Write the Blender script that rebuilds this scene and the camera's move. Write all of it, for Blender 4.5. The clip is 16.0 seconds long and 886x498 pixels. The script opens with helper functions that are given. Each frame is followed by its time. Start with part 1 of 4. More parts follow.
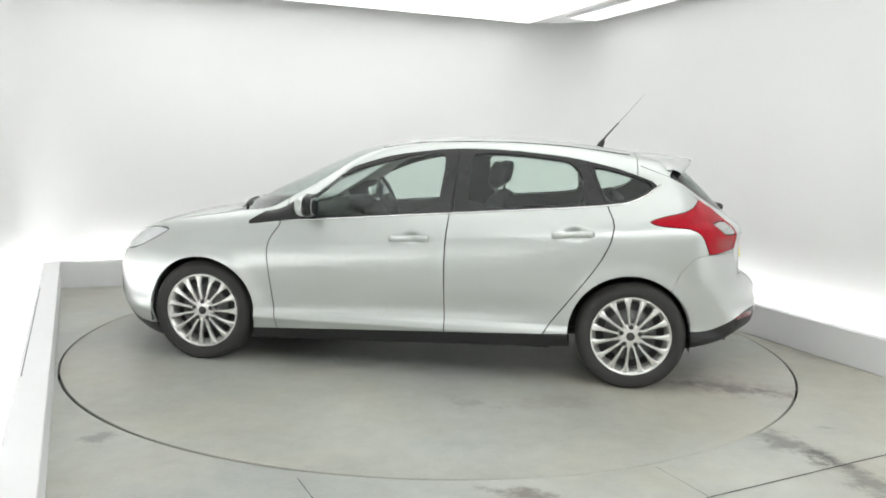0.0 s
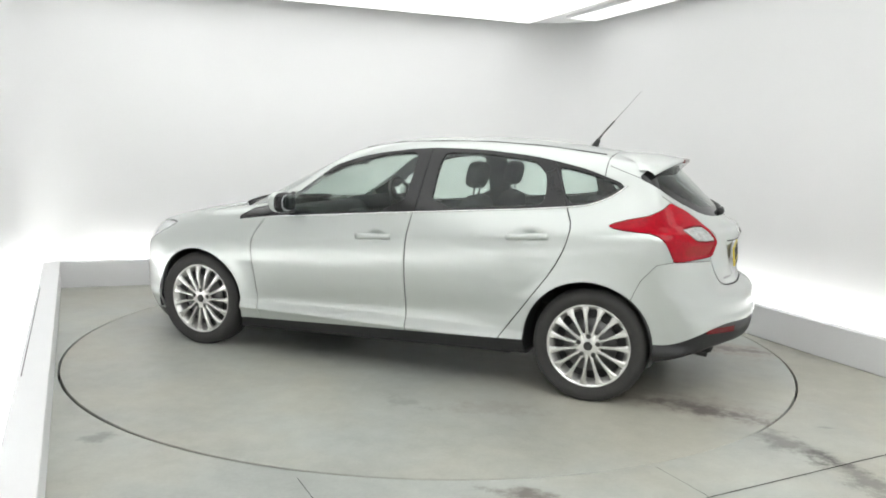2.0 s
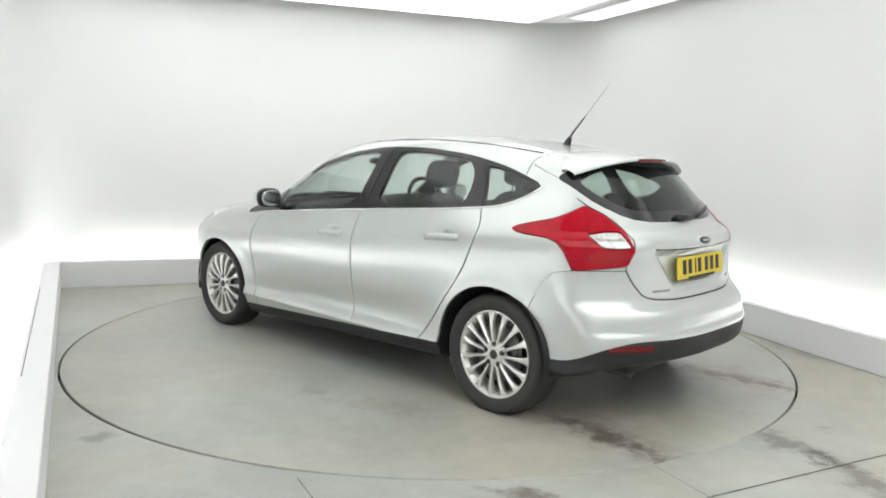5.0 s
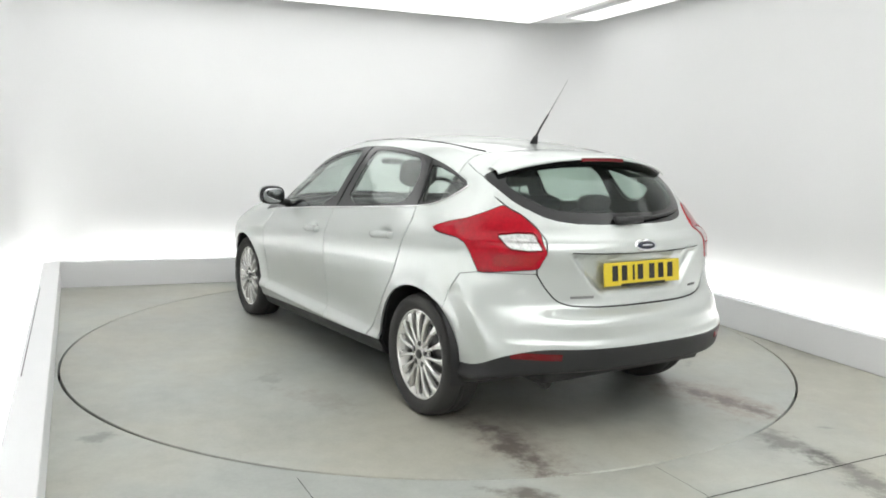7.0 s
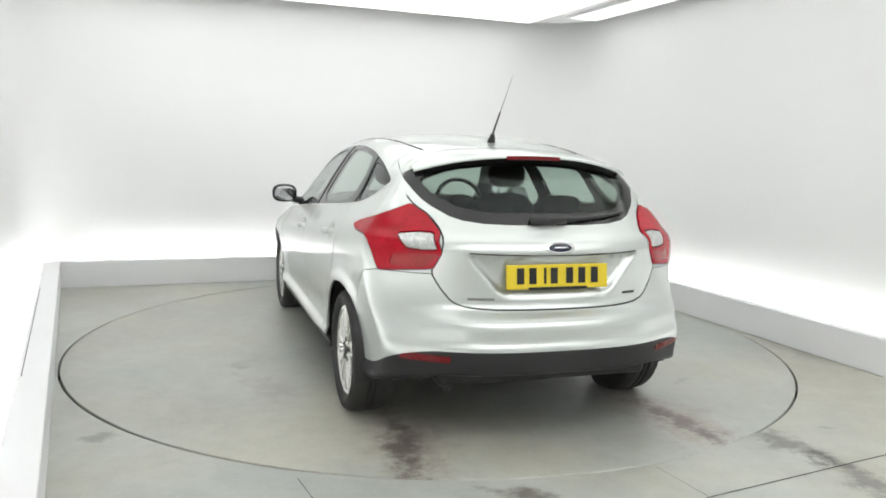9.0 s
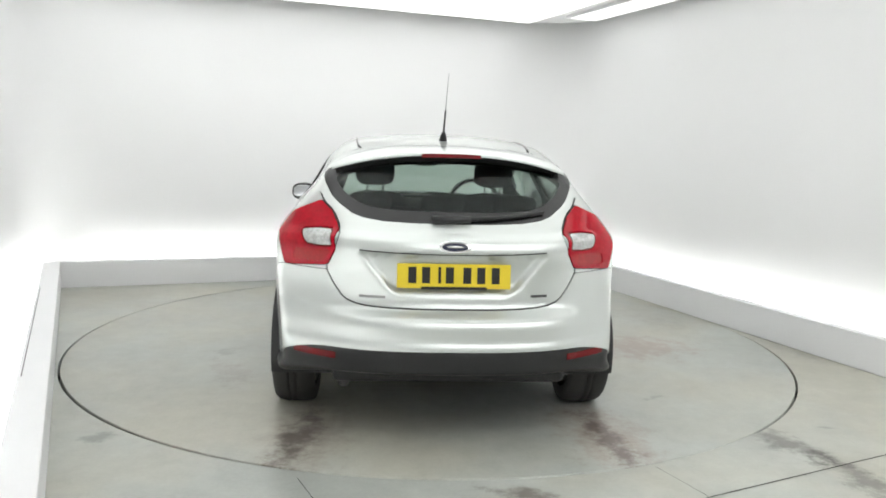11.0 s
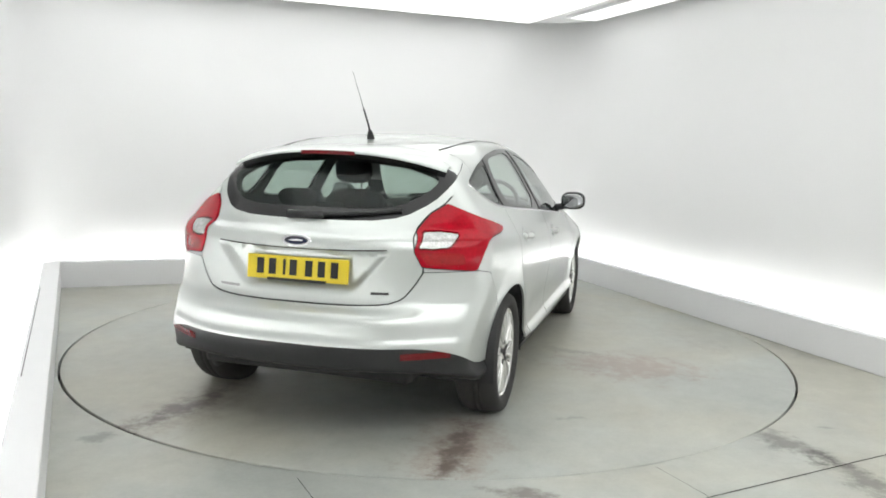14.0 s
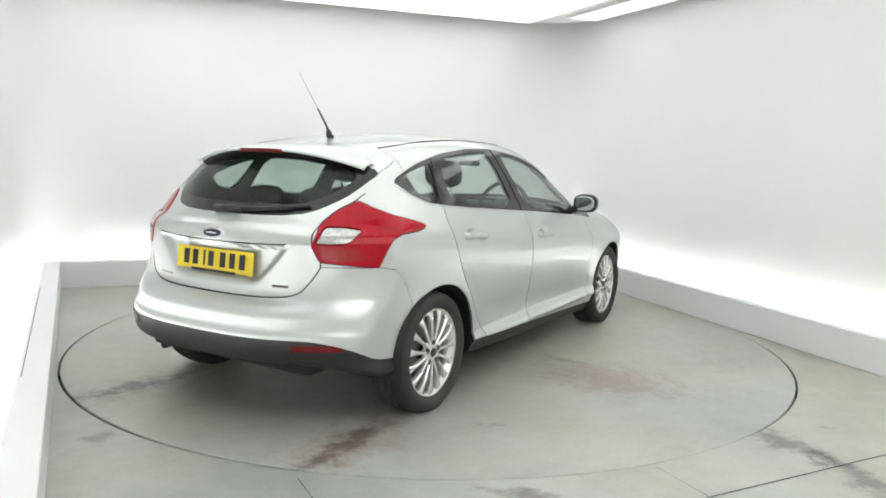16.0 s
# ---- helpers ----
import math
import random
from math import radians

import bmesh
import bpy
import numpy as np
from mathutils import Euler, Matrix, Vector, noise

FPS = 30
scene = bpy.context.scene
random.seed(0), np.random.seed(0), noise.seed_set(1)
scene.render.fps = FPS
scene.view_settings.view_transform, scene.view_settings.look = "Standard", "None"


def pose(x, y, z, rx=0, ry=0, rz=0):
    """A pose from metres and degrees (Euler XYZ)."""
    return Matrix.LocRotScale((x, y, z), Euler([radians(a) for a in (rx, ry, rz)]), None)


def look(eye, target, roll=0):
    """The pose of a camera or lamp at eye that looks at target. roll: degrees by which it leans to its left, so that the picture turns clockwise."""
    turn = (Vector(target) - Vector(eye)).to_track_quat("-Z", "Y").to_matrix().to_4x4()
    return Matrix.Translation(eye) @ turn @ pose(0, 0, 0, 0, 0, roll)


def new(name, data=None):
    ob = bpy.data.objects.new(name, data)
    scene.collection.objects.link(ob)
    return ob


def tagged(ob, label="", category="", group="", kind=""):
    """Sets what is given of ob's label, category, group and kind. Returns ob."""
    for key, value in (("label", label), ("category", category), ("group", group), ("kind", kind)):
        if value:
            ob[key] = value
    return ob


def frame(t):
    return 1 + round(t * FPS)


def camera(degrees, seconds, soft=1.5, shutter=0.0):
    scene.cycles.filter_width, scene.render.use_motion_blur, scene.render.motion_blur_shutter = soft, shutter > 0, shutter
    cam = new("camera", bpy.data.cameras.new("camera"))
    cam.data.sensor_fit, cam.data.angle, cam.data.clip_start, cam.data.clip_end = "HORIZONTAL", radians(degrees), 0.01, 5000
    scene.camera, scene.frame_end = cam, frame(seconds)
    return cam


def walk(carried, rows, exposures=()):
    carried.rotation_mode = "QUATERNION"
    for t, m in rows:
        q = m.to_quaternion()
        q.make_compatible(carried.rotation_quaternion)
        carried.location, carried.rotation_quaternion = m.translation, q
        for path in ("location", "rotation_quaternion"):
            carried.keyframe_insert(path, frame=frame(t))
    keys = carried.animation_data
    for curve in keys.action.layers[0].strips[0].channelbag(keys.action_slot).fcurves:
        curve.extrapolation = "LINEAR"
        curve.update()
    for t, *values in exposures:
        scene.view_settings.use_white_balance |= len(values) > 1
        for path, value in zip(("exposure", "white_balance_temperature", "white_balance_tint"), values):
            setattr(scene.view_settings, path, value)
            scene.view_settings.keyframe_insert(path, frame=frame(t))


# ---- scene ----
RATE, PHI0 = -7.0035, 170.909
EYE = Vector((0.0, -5.497, 1.3754))
PITCH, YAW, ROLL = radians(7.5126), radians(0.7107), 1.6607
AIM = EYE + Vector((math.sin(YAW) * math.cos(PITCH), math.cos(YAW) * math.cos(PITCH), -math.sin(PITCH)))
cam = camera(59.44, 16.0, soft=1.8)
walk(cam, [(0.0, look(EYE, AIM, ROLL)), (16.0, look(EYE, AIM, ROLL))], exposures=[(0.0, 0.11), (16.0, 0.11)])

# ---- light ----
world = bpy.data.worlds.new("world")
scene.world = world
world.use_nodes = True
world.node_tree.nodes["Background"].inputs[0].default_value = (0.9, 0.95, 1.0, 1)
world.node_tree.nodes["Background"].inputs[1].default_value = 0.05
# the second strength drives an added, unseen fill panel behind the camera
CEILING_GLOW, FILL_GLOW, COVE_GLOW = 1.02, 2.2, 19.0


# ---- materials ----
def mat(name, base, rough=0.5, metal=0.0, vary=0.06, scale=6.0, bump=0.0, fine=120.0, coat=0.0, trans=0.0, ior=1.45, emit=0.0):
    """A procedural surface: base colour varied at two scales, roughness varied, fine relief."""
    m = bpy.data.materials.new(name)
    m.use_nodes = True
    nt = m.node_tree
    bs = nt.nodes["Principled BSDF"]
    bs.inputs["Roughness"].default_value = rough
    bs.inputs["Metallic"].default_value = metal
    bs.inputs["IOR"].default_value = ior
    bs.inputs["Coat Weight"].default_value = coat
    bs.inputs["Coat Roughness"].default_value = 0.04
    bs.inputs["Transmission Weight"].default_value = trans
    bs.inputs["Base Color"].default_value = (*base, 1)
    if emit:
        bs.inputs["Emission Color"].default_value = (*base, 1)
        bs.inputs["Emission Strength"].default_value = emit
    tc = nt.nodes.new("ShaderNodeTexCoord")
    if vary:
        n1, n2 = nt.nodes.new("ShaderNodeTexNoise"), nt.nodes.new("ShaderNodeTexNoise")
        n1.inputs["Scale"].default_value, n2.inputs["Scale"].default_value = scale, fine
        n1.inputs["Detail"].default_value = 4
        add = nt.nodes.new("ShaderNodeMath")
        add.operation = "ADD"
        for n in (n1, n2):
            nt.links.new(tc.outputs["Object"], n.inputs["Vector"])
        nt.links.new(n1.outputs["Fac"], add.inputs[0])
        nt.links.new(n2.outputs["Fac"], add.inputs[1])
        ramp = nt.nodes.new("ShaderNodeMapRange")
        ramp.inputs["From Min"].default_value, ramp.inputs["From Max"].default_value = 0.6, 1.4
        ramp.inputs["To Min"].default_value, ramp.inputs["To Max"].default_value = 1 - vary, 1 + vary
        nt.links.new(add.outputs[0], ramp.inputs["Value"])
        mul = nt.nodes.new("ShaderNodeVectorMath")
        mul.operation = "SCALE"
        mul.inputs[0].default_value = base
        nt.links.new(ramp.outputs[0], mul.inputs["Scale"])
        nt.links.new(mul.outputs[0], bs.inputs["Base Color"])
        rr = nt.nodes.new("ShaderNodeMath")
        rr.operation = "MULTIPLY"
        rr.inputs[1].default_value = rough
        nt.links.new(ramp.outputs[0], rr.inputs[0])
        nt.links.new(rr.outputs[0], bs.inputs["Roughness"])
        if bump:
            bp = nt.nodes.new("ShaderNodeBump")
            bp.inputs["Strength"].default_value = bump
            bp.inputs["Distance"].default_value = 0.004
            nt.links.new(n2.outputs["Fac"], bp.inputs["Height"])
            nt.links.new(bp.outputs[0], bs.inputs["Normal"])
    return m


def concrete(name, base, stains):
    """Painted concrete with cloudy wear. stains: (x, y, length, width, turn, darkness, redness) streaks with ragged edges."""
    m = bpy.data.materials.new(name)
    m.use_nodes = True
    nt = m.node_tree
    N, L = nt.nodes, nt.links
    bs = N["Principled BSDF"]
    tc = N.new("ShaderNodeTexCoord")

    def noise_tex(scale, detail, rough=0.6):
        n = N.new("ShaderNodeTexNoise")
        n.inputs["Scale"].default_value, n.inputs["Detail"].default_value, n.inputs["Roughness"].default_value = scale, detail, rough
        L.new(tc.outputs["Object"], n.inputs["Vector"])
        return n.outputs["Fac"]

    def math_node(op, a, b=None, c=None, clamp=False):
        n = N.new("ShaderNodeMath")
        n.operation, n.use_clamp = op, clamp
        for i, v in enumerate((a, b, c)):
            if v is None:
                continue
            if isinstance(v, (int, float)):
                n.inputs[i].default_value = v
            else:
                L.new(v, n.inputs[i])
        return n.outputs[0]

    def span(v, a, b, c, d):
        n = N.new("ShaderNodeMapRange")
        L.new(v, n.inputs["Value"])
        for k, x in zip(("From Min", "From Max", "To Min", "To Max"), (a, b, c, d)):
            n.inputs[k].default_value = x
        return n.outputs[0]

    cloud, grain, blotch = noise_tex(0.9, 5), noise_tex(60, 3), noise_tex(9, 6, 0.7)
    tone = math_node("ADD", span(cloud, 0.3, 0.7, 0.80, 1.16), span(grain, 0.3, 0.7, -0.03, 0.03))
    tone = math_node("ADD", tone, span(blotch, 0.35, 0.7, 0.04, -0.08))
    dark, red = 0.0, 0.0
    for (x, y, ln, wd, turn, dk, rd) in stains:
        mp = N.new("ShaderNodeMapping")
        mp.vector_type = "TEXTURE"
        mp.inputs["Location"].default_value, mp.inputs["Rotation"].default_value = (x, y, 0), (0, 0, radians(turn))
        mp.inputs["Scale"].default_value = (ln / 2, wd / 2, 1)
        L.new(tc.outputs["Object"], mp.inputs["Vector"])
        ln_node = N.new("ShaderNodeVectorMath")
        ln_node.operation = "LENGTH"
        L.new(mp.outputs[0], ln_node.inputs[0])
        edge = math_node("ADD", ln_node.outputs["Value"], span(blotch, 0.3, 0.7, 0.75, -0.75))
        mask = span(edge, 0.35, 1.2, 1.0, 0.0)
        dark = math_node("ADD", math_node("MULTIPLY", mask, dk), dark)
        red = math_node("ADD", math_node("MULTIPLY", mask, rd), red)
    val = tone
    mul = N.new("ShaderNodeVectorMath")
    mul.operation = "SCALE"
    tint = N.new("ShaderNodeMix")
    tint.data_type = "RGBA"
    L.new(span(noise_tex(0.55, 4), 0.42, 0.60, 0.0, 1.0), tint.inputs["Factor"])
    tint.inputs["A"].default_value = (base[0] * 0.985, base[1] * 1.01, base[2] * 1.01, 1)
    tint.inputs["B"].default_value = (base[0] * 1.04, base[1] * 1.0, base[2] * 0.92, 1)
    L.new(tint.outputs["Result"], mul.inputs[0])
    if stains:
        val = math_node("MULTIPLY", tone, math_node("SUBTRACT", 1.0, dark, clamp=True))
        mix = N.new("ShaderNodeMix")
        mix.data_type = "RGBA"
        L.new(math_node("MINIMUM", red, 1.0), mix.inputs["Factor"])
        L.new(tint.outputs["Result"], mix.inputs["A"])
        mix.inputs["B"].default_value = (base[0] * 1.0, base[1] * 0.80, base[2] * 0.74, 1)
        L.new(mix.outputs["Result"], mul.inputs[0])
    L.new(val, mul.inputs["Scale"])
    L.new(mul.outputs[0], bs.inputs["Base Color"])
    gloss = span(cloud, 0.3, 0.7, 0.31, 0.42)
    if stains:
        gloss = math_node("SUBTRACT", gloss, math_node("MULTIPLY", dark, 0.18))
    L.new(math_node("MAXIMUM", gloss, 0.29), bs.inputs["Roughness"])
    bp = N.new("ShaderNodeBump")
    bp.inputs["Strength"].default_value, bp.inputs["Distance"].default_value = 0.08, 0.002
    L.new(grain, bp.inputs["Height"])
    L.new(bp.outputs[0], bs.inputs["Normal"])
    return m


M_WALL = mat("white_wall_paint", (0.775, 0.775, 0.775), 0.6, vary=0.02, scale=1.2, bump=0.05)
M_PLINTH = mat("white_plinth_paint", (0.78, 0.78, 0.79), 0.45, vary=0.03, scale=3, bump=0.05)
M_CEIL = mat("white_ceiling_paint", (0.8, 0.8, 0.8), 0.7, vary=0.02)
M_GLOWPANEL = mat("lit_ceiling_panel", (0.99, 1.0, 0.992), 0.5, vary=0, emit=CEILING_GLOW)
# stronger glow for the fill panel added out of view
M_GLOWFILL = mat("added_fill_panel", (0.99, 1.0, 0.992), 0.5, vary=0, emit=FILL_GLOW)
M_GLOWSTRIP = mat("lit_strip", (0.99, 1.0, 0.992), 0.5, vary=0, emit=COVE_GLOW)
M_FLOOR = concrete("worn_painted_concrete", (0.408, 0.418, 0.388), [
    (0.40, -2.54, 0.30, 0.11, -20, 0.55, 0.5), (1.74, -1.92, 0.50, 0.20, -60, 0.50, 0.15), (1.90, -2.32, 0.55, 0.20, -72, 0.50, 0.15),
    (-1.53, -2.05, 0.16, 0.11, 40, 0.40, 0.0), (2.05, -1.68, 0.12, 0.03, -10, 0.35, 0.0), (2.68, -0.15, 0.9, 0.28, -68, 0.20, 0.0),
    (2.72, -0.22, 2.6, 0.045, -67, 0.45, 0.1), (2.50, 0.55, 1.2, 0.10, -67, 0.22, 0.0), (-2.6, 1.70, 1.8, 0.05, 20.8, 0.25, 0.0)])
M_TABLE = concrete("worn_table_concrete", (0.408, 0.418, 0.388), [
    (-1.95, 0.74, 0.72, 0.17, -8, 0.50, 0.4), (-1.90, 0.70, 0.85, 0.36, -6, 0.14, 0.4), (-1.97, -0.74, 0.75, 0.15, 5, 0.50, 0.4), (-1.90, -0.74, 0.9, 0.38, 5, 0.12, 0.7),
    (-0.22, -1.42, 0.85, 0.55, 100, 0.10, 0.9), (0.02, -1.0, 0.38, 0.13, 85, 0.30, 0.1), (-1.34, -1.18, 0.15, 0.05, -55, 0.32, 0.0), (-0.42, 1.37, 0.28, 0.12, -15, 0.22, 0.1),
    (-0.9, 1.25, 0.5, 0.2, 20, 0.10, 0.3), (0.6, -1.9, 0.7, 0.25, 30, 0.10, 0.1)])
M_GAP = mat("dark_gap", (0.02, 0.02, 0.02), 0.9, vary=0.1)


# ---- mesh tools ----
def part(name, bm, material, parent=None, label="", smooth=True):
    me = bpy.data.meshes.new(name)
    bm.to_mesh(me)
    bm.free()
    me.materials.append(material)
    for p in me.polygons:
        p.use_smooth = smooth
    ob = new(name, me)
    ob.parent = parent
    return tagged(ob, label) if label else ob


def quads(name, verts, faces, material, parent=None, label="", smooth=False):
    me = bpy.data.meshes.new(name)
    me.from_pydata([tuple(v) for v in verts], [], [tuple(f) for f in faces])
    me.materials.append(material)
    for p in me.polygons:
        p.use_smooth = smooth
    me.update()
    ob = new(name, me)
    ob.parent = parent
    return tagged(ob, label) if label else ob


def box_bm(sx, sy, sz, centre=(0, 0, 0), bevel=0.0, segments=2):
    bm = bmesh.new()
    bmesh.ops.create_cube(bm, size=1)
    bmesh.ops.transform(bm, matrix=Matrix.Translation(centre) @ Matrix.Diagonal((sx, sy, sz, 1)), verts=bm.verts)
    if bevel:
        bmesh.ops.bevel(bm, geom=bm.edges[:], offset=bevel, segments=segments, profile=0.5, affect="EDGES")
    return bm


def lathe(profile, steps=48, axis="y"):
    """Turns (radius, height) pairs round an axis into a closed band."""
    bm = bmesh.new()
    rings = []
    for r, h in profile:
        ring = []
        for i in range(steps):
            a = 2 * math.pi * i / steps
            ring.append(bm.verts.new((r * math.cos(a), h, r * math.sin(a)) if axis == "y" else (r * math.cos(a), r * math.sin(a), h)))
        rings.append(ring)
    for a, b in zip(rings, rings[1:]):
        for i in range(steps):
            bm.faces.new((a[i], a[(i + 1) % steps], b[(i + 1) % steps], b[i]))
    bmesh.ops.recalc_face_normals(bm, faces=bm.faces)
    return bm


def tube_bm(points, radius, sides=8, taper=1.0, flat=1.0):
    bm = bmesh.new()
    pts = [Vector(p) for p in points]
    rings = []
    for i, p in enumerate(pts):
        d = (pts[min(i + 1, len(pts) - 1)] - pts[max(i - 1, 0)]).normalized()
        u = d.orthogonal().normalized() if abs(d.z) > 0.95 else d.cross(Vector((0, 0, 1))).normalized()
        v = d.cross(u)
        r = radius * (1 + (taper - 1) * i / max(1, len(pts) - 1))
        rings.append([bm.verts.new(p + (u * math.cos(a) + v * math.sin(a) * flat) * r) for a in [2 * math.pi * k / sides for k in range(sides)]])
    for a, b in zip(rings, rings[1:]):
        for i in range(sides):
            bm.faces.new((a[i], a[(i + 1) % sides], b[(i + 1) % sides], b[i]))
    bm.faces.new(rings[0][::-1])
    bm.faces.new(rings[-1])
    bmesh.ops.recalc_face_normals(bm, faces=bm.faces)
    return bm


def merged(*bms):
    """One bmesh out of several."""
    out = bmesh.new()
    for b in bms:
        me = bpy.data.meshes.new("scrap")
        b.to_mesh(me)
        b.free()
        out.from_mesh(me)
        bpy.data.meshes.remove(me)
    return out


def moved(bm, m):
    bmesh.ops.transform(bm, matrix=m, verts=bm.verts)
    return bm


# ---- the room: e1 runs along the back wall, e2 away from the camera ----
TURN = radians(20.8)
E1, E2 = Vector((math.cos(TURN), math.sin(TURN), 0)), Vector((-math.sin(TURN), math.cos(TURN), 0))


def room(a, b, z=0.0):
    p = E1 * a + E2 * b
    return Vector((p.x, p.y, z))


RADIUS, GAP = 2.416, 0.012
LEFT_FAR, LEFT_NEAR, RIGHT, BACK, FRONT = -2.628, -2.03, 2.44, 2.59, -6.6
OFF = 0.30      # trough between plinth and wall


def rounded_outline(corners, radius, steps):
    """Closed plan outline with rounded corners."""
    pts = []
    n = len(corners)
    for i in range(n):
        a, b, c = (Vector(corners[(i + k - 1) % n]) for k in range(3))
        u, v = (a - b).normalized(), (c - b).normalized()
        p, q = b + u * radius, b + v * radius
        for k in range(steps + 1):
            s = k / steps
            pts.append(p * (1 - s) ** 2 + b * 2 * s * (1 - s) + q * s * s)
    return pts


def build_room():
    wall_plan = rounded_outline([room(LEFT_NEAR - OFF - 0.35, FRONT), room(RIGHT + OFF, FRONT), room(RIGHT + OFF, BACK + OFF), room(LEFT_FAR - OFF, BACK + OFF)], 0.85, 16)
    n = len(wall_plan)
    H = 2.78
    centre = room(0, -1.5)
    verts, faces = [], []
    for p in wall_plan:
        out = (p - centre).normalized() * 0.12
        for q, z in ((p, 0.0), (p, H), (p + out, H), (p + out, 0.0)):
            verts.append((q.x, q.y, z))
    for i in range(n):
        a, b = 4 * i, 4 * ((i + 1) % n)
        faces += [(a, a + 1, b + 1, b), (a + 1, a + 2, b + 2, b + 1), (a + 2, a + 3, b + 3, b + 2)]
    wall = quads("wall_around", verts, faces, M_WALL, smooth=True)
    tagged(wall, "seamless white painted studio wall with rounded corners", "wall", kind="structure")
    # floor: a sheet with a round hole for the turntable
    steps, verts, faces = 240, [], []
    for i in range(steps):
        a = 2 * math.pi * i / steps
        d = Vector((math.cos(a), math.sin(a), 0))
        deg = (math.degrees(a) + 180) % 360 - 180
        rim = RADIUS + 0.008 * (1 - 0.7 * math.exp(-((deg - 45) / 42) ** 4)) + GAP * (0.75 * math.exp(-((deg + 130) / 34) ** 2) + 0.45 * math.exp(-((deg + 22) / 16) ** 2) + 0.2 * math.exp(-((deg - 150) / 30) ** 2))
        if -64 < deg < -49:
            rim = RADIUS + 0.0006     # filled with mortar and dust
        for r in (rim, 2.9, 5.0, 11.0):
            verts.append(d * r)
        verts.append(d * rim + Vector((0, 0, -0.06)))
    for i in range(steps):
        a, b = 5 * i, 5 * ((i + 1) % steps)
        for k in range(3):
            faces.append((a + k, a + k + 1, b + k + 1, b + k))
        faces.append((a + 4, a, b, b + 4))
    floor = quads("floor", verts, faces, M_FLOOR)
    tagged(floor, "grey worn painted concrete floor with damp stains", "floor", kind="structure")
    bm = bmesh.new()
    bmesh.ops.create_circle(bm, cap_ends=True, segments=96, radius=2.6, matrix=Matrix.Translation((0, 0, -0.06)))
    pit = part("ground_pit", bm, M_GAP, smooth=False)
    tagged(pit, "dark pit below the turntable's edge", "pit", kind="structure")
    # ceiling and its lit panels
    ring = [(p.x, p.y, H) for p in wall_plan]
    ceil = quads("ceiling", ring + [(x, y, H + 0.1) for x, y, z in ring], [tuple(range(n))[::-1], tuple(range(n, 2 * n))], M_CEIL)
    tagged(ceil, "white painted studio ceiling", "ceiling", kind="structure")
    # joints cut in the slab
    for nm, p, q, w in (("floor_joint", (1.128, -2.534), (3.3, -1.46), 0.006), ("floor_joint", (-0.535, -2.44), (-0.30, -2.9), 0.003), ("floor_joint", (1.01, -2.235), (1.145, -2.525), 0.0025)):
        a, b = Vector((*p, 0.0015)), Vector((*q, 0.0015))
        s = (b - a).cross(Vector((0, 0, 1))).normalized() * w / 2
        quads(nm, [a - s, b - s, b + s, a + s], [(0, 1, 2, 3)], M_GAP, floor)
    # plinth in front of the trough
    lf, ln = room(LEFT_FAR, BACK), room(LEFT_NEAR, FRONT + 0.6)
    rb, rf = room(RIGHT, BACK), room(RIGHT, FRONT + 0.6)
    HP = 0.24
    for nm, a, b, inward in (("plinth_back", lf, rb, -E2), ("plinth_left", lf, ln, E1), ("plinth_right", rb, rf, -E1)):
        T = 0.14 if nm == "plinth_left" else 0.07
        d = (b - a).normalized()
        side = Vector((0, 0, 1)).cross(d)
        if side.dot(inward) > 0:
            side = -side
        a2, b2 = a, b + (d * T if nm == "plinth_back" else Vector())
        if nm == "plinth_back":
            a2 = a - d * T
        L = (b2 - a2).length
        bm = box_bm(L, T, HP, (L / 2, T / 2, HP / 2), 0.004, 1)
        m = Matrix((( d.x, side.x, 0, a2.x), (d.y, side.y, 0, a2.y), (0, 0, 1, 0), (0, 0, 0, 1)))
        bmesh.ops.transform(bm, matrix=m, verts=bm.verts)
        bmesh.ops.recalc_face_normals(bm, faces=bm.faces)
        ob = part(nm, bm, M_PLINTH, smooth=False)
        tagged(ob, "low white painted plinth hiding the wall lights", "plinth", kind="structure")
        if nm == "plinth_left":
            p, q = a + d * 1.31 + side * 0.118, a + d * 3.70 + side * 0.118
            w = side * 0.002
            up = Vector((0, 0, HP + 0.0015))
            quads("joint", [p - w + up, q - w + up, q + w + up, p + w + up], [(0, 1, 2, 3)], M_GAP, ob)
        # glowing strip in the trough
        wide = 0.12 if nm == "plinth_left" else 0.05
        strip = box_bm(L - 0.1, wide, 0.03, (L / 2, T + (0.075 if wide > 0.1 else 0.1), 0.03), 0.004, 1)
        bmesh.ops.transform(strip, matrix=m, verts=strip.verts)
        bmesh.ops.recalc_face_normals(strip, faces=strip.faces)
        light = part("strip_light", strip, M_GLOWSTRIP, smooth=False)
        tagged(light, "glowing white strip light lying behind the plinth", "light", "strip lights behind the plinth")
    return H


HEIGHT = build_room()


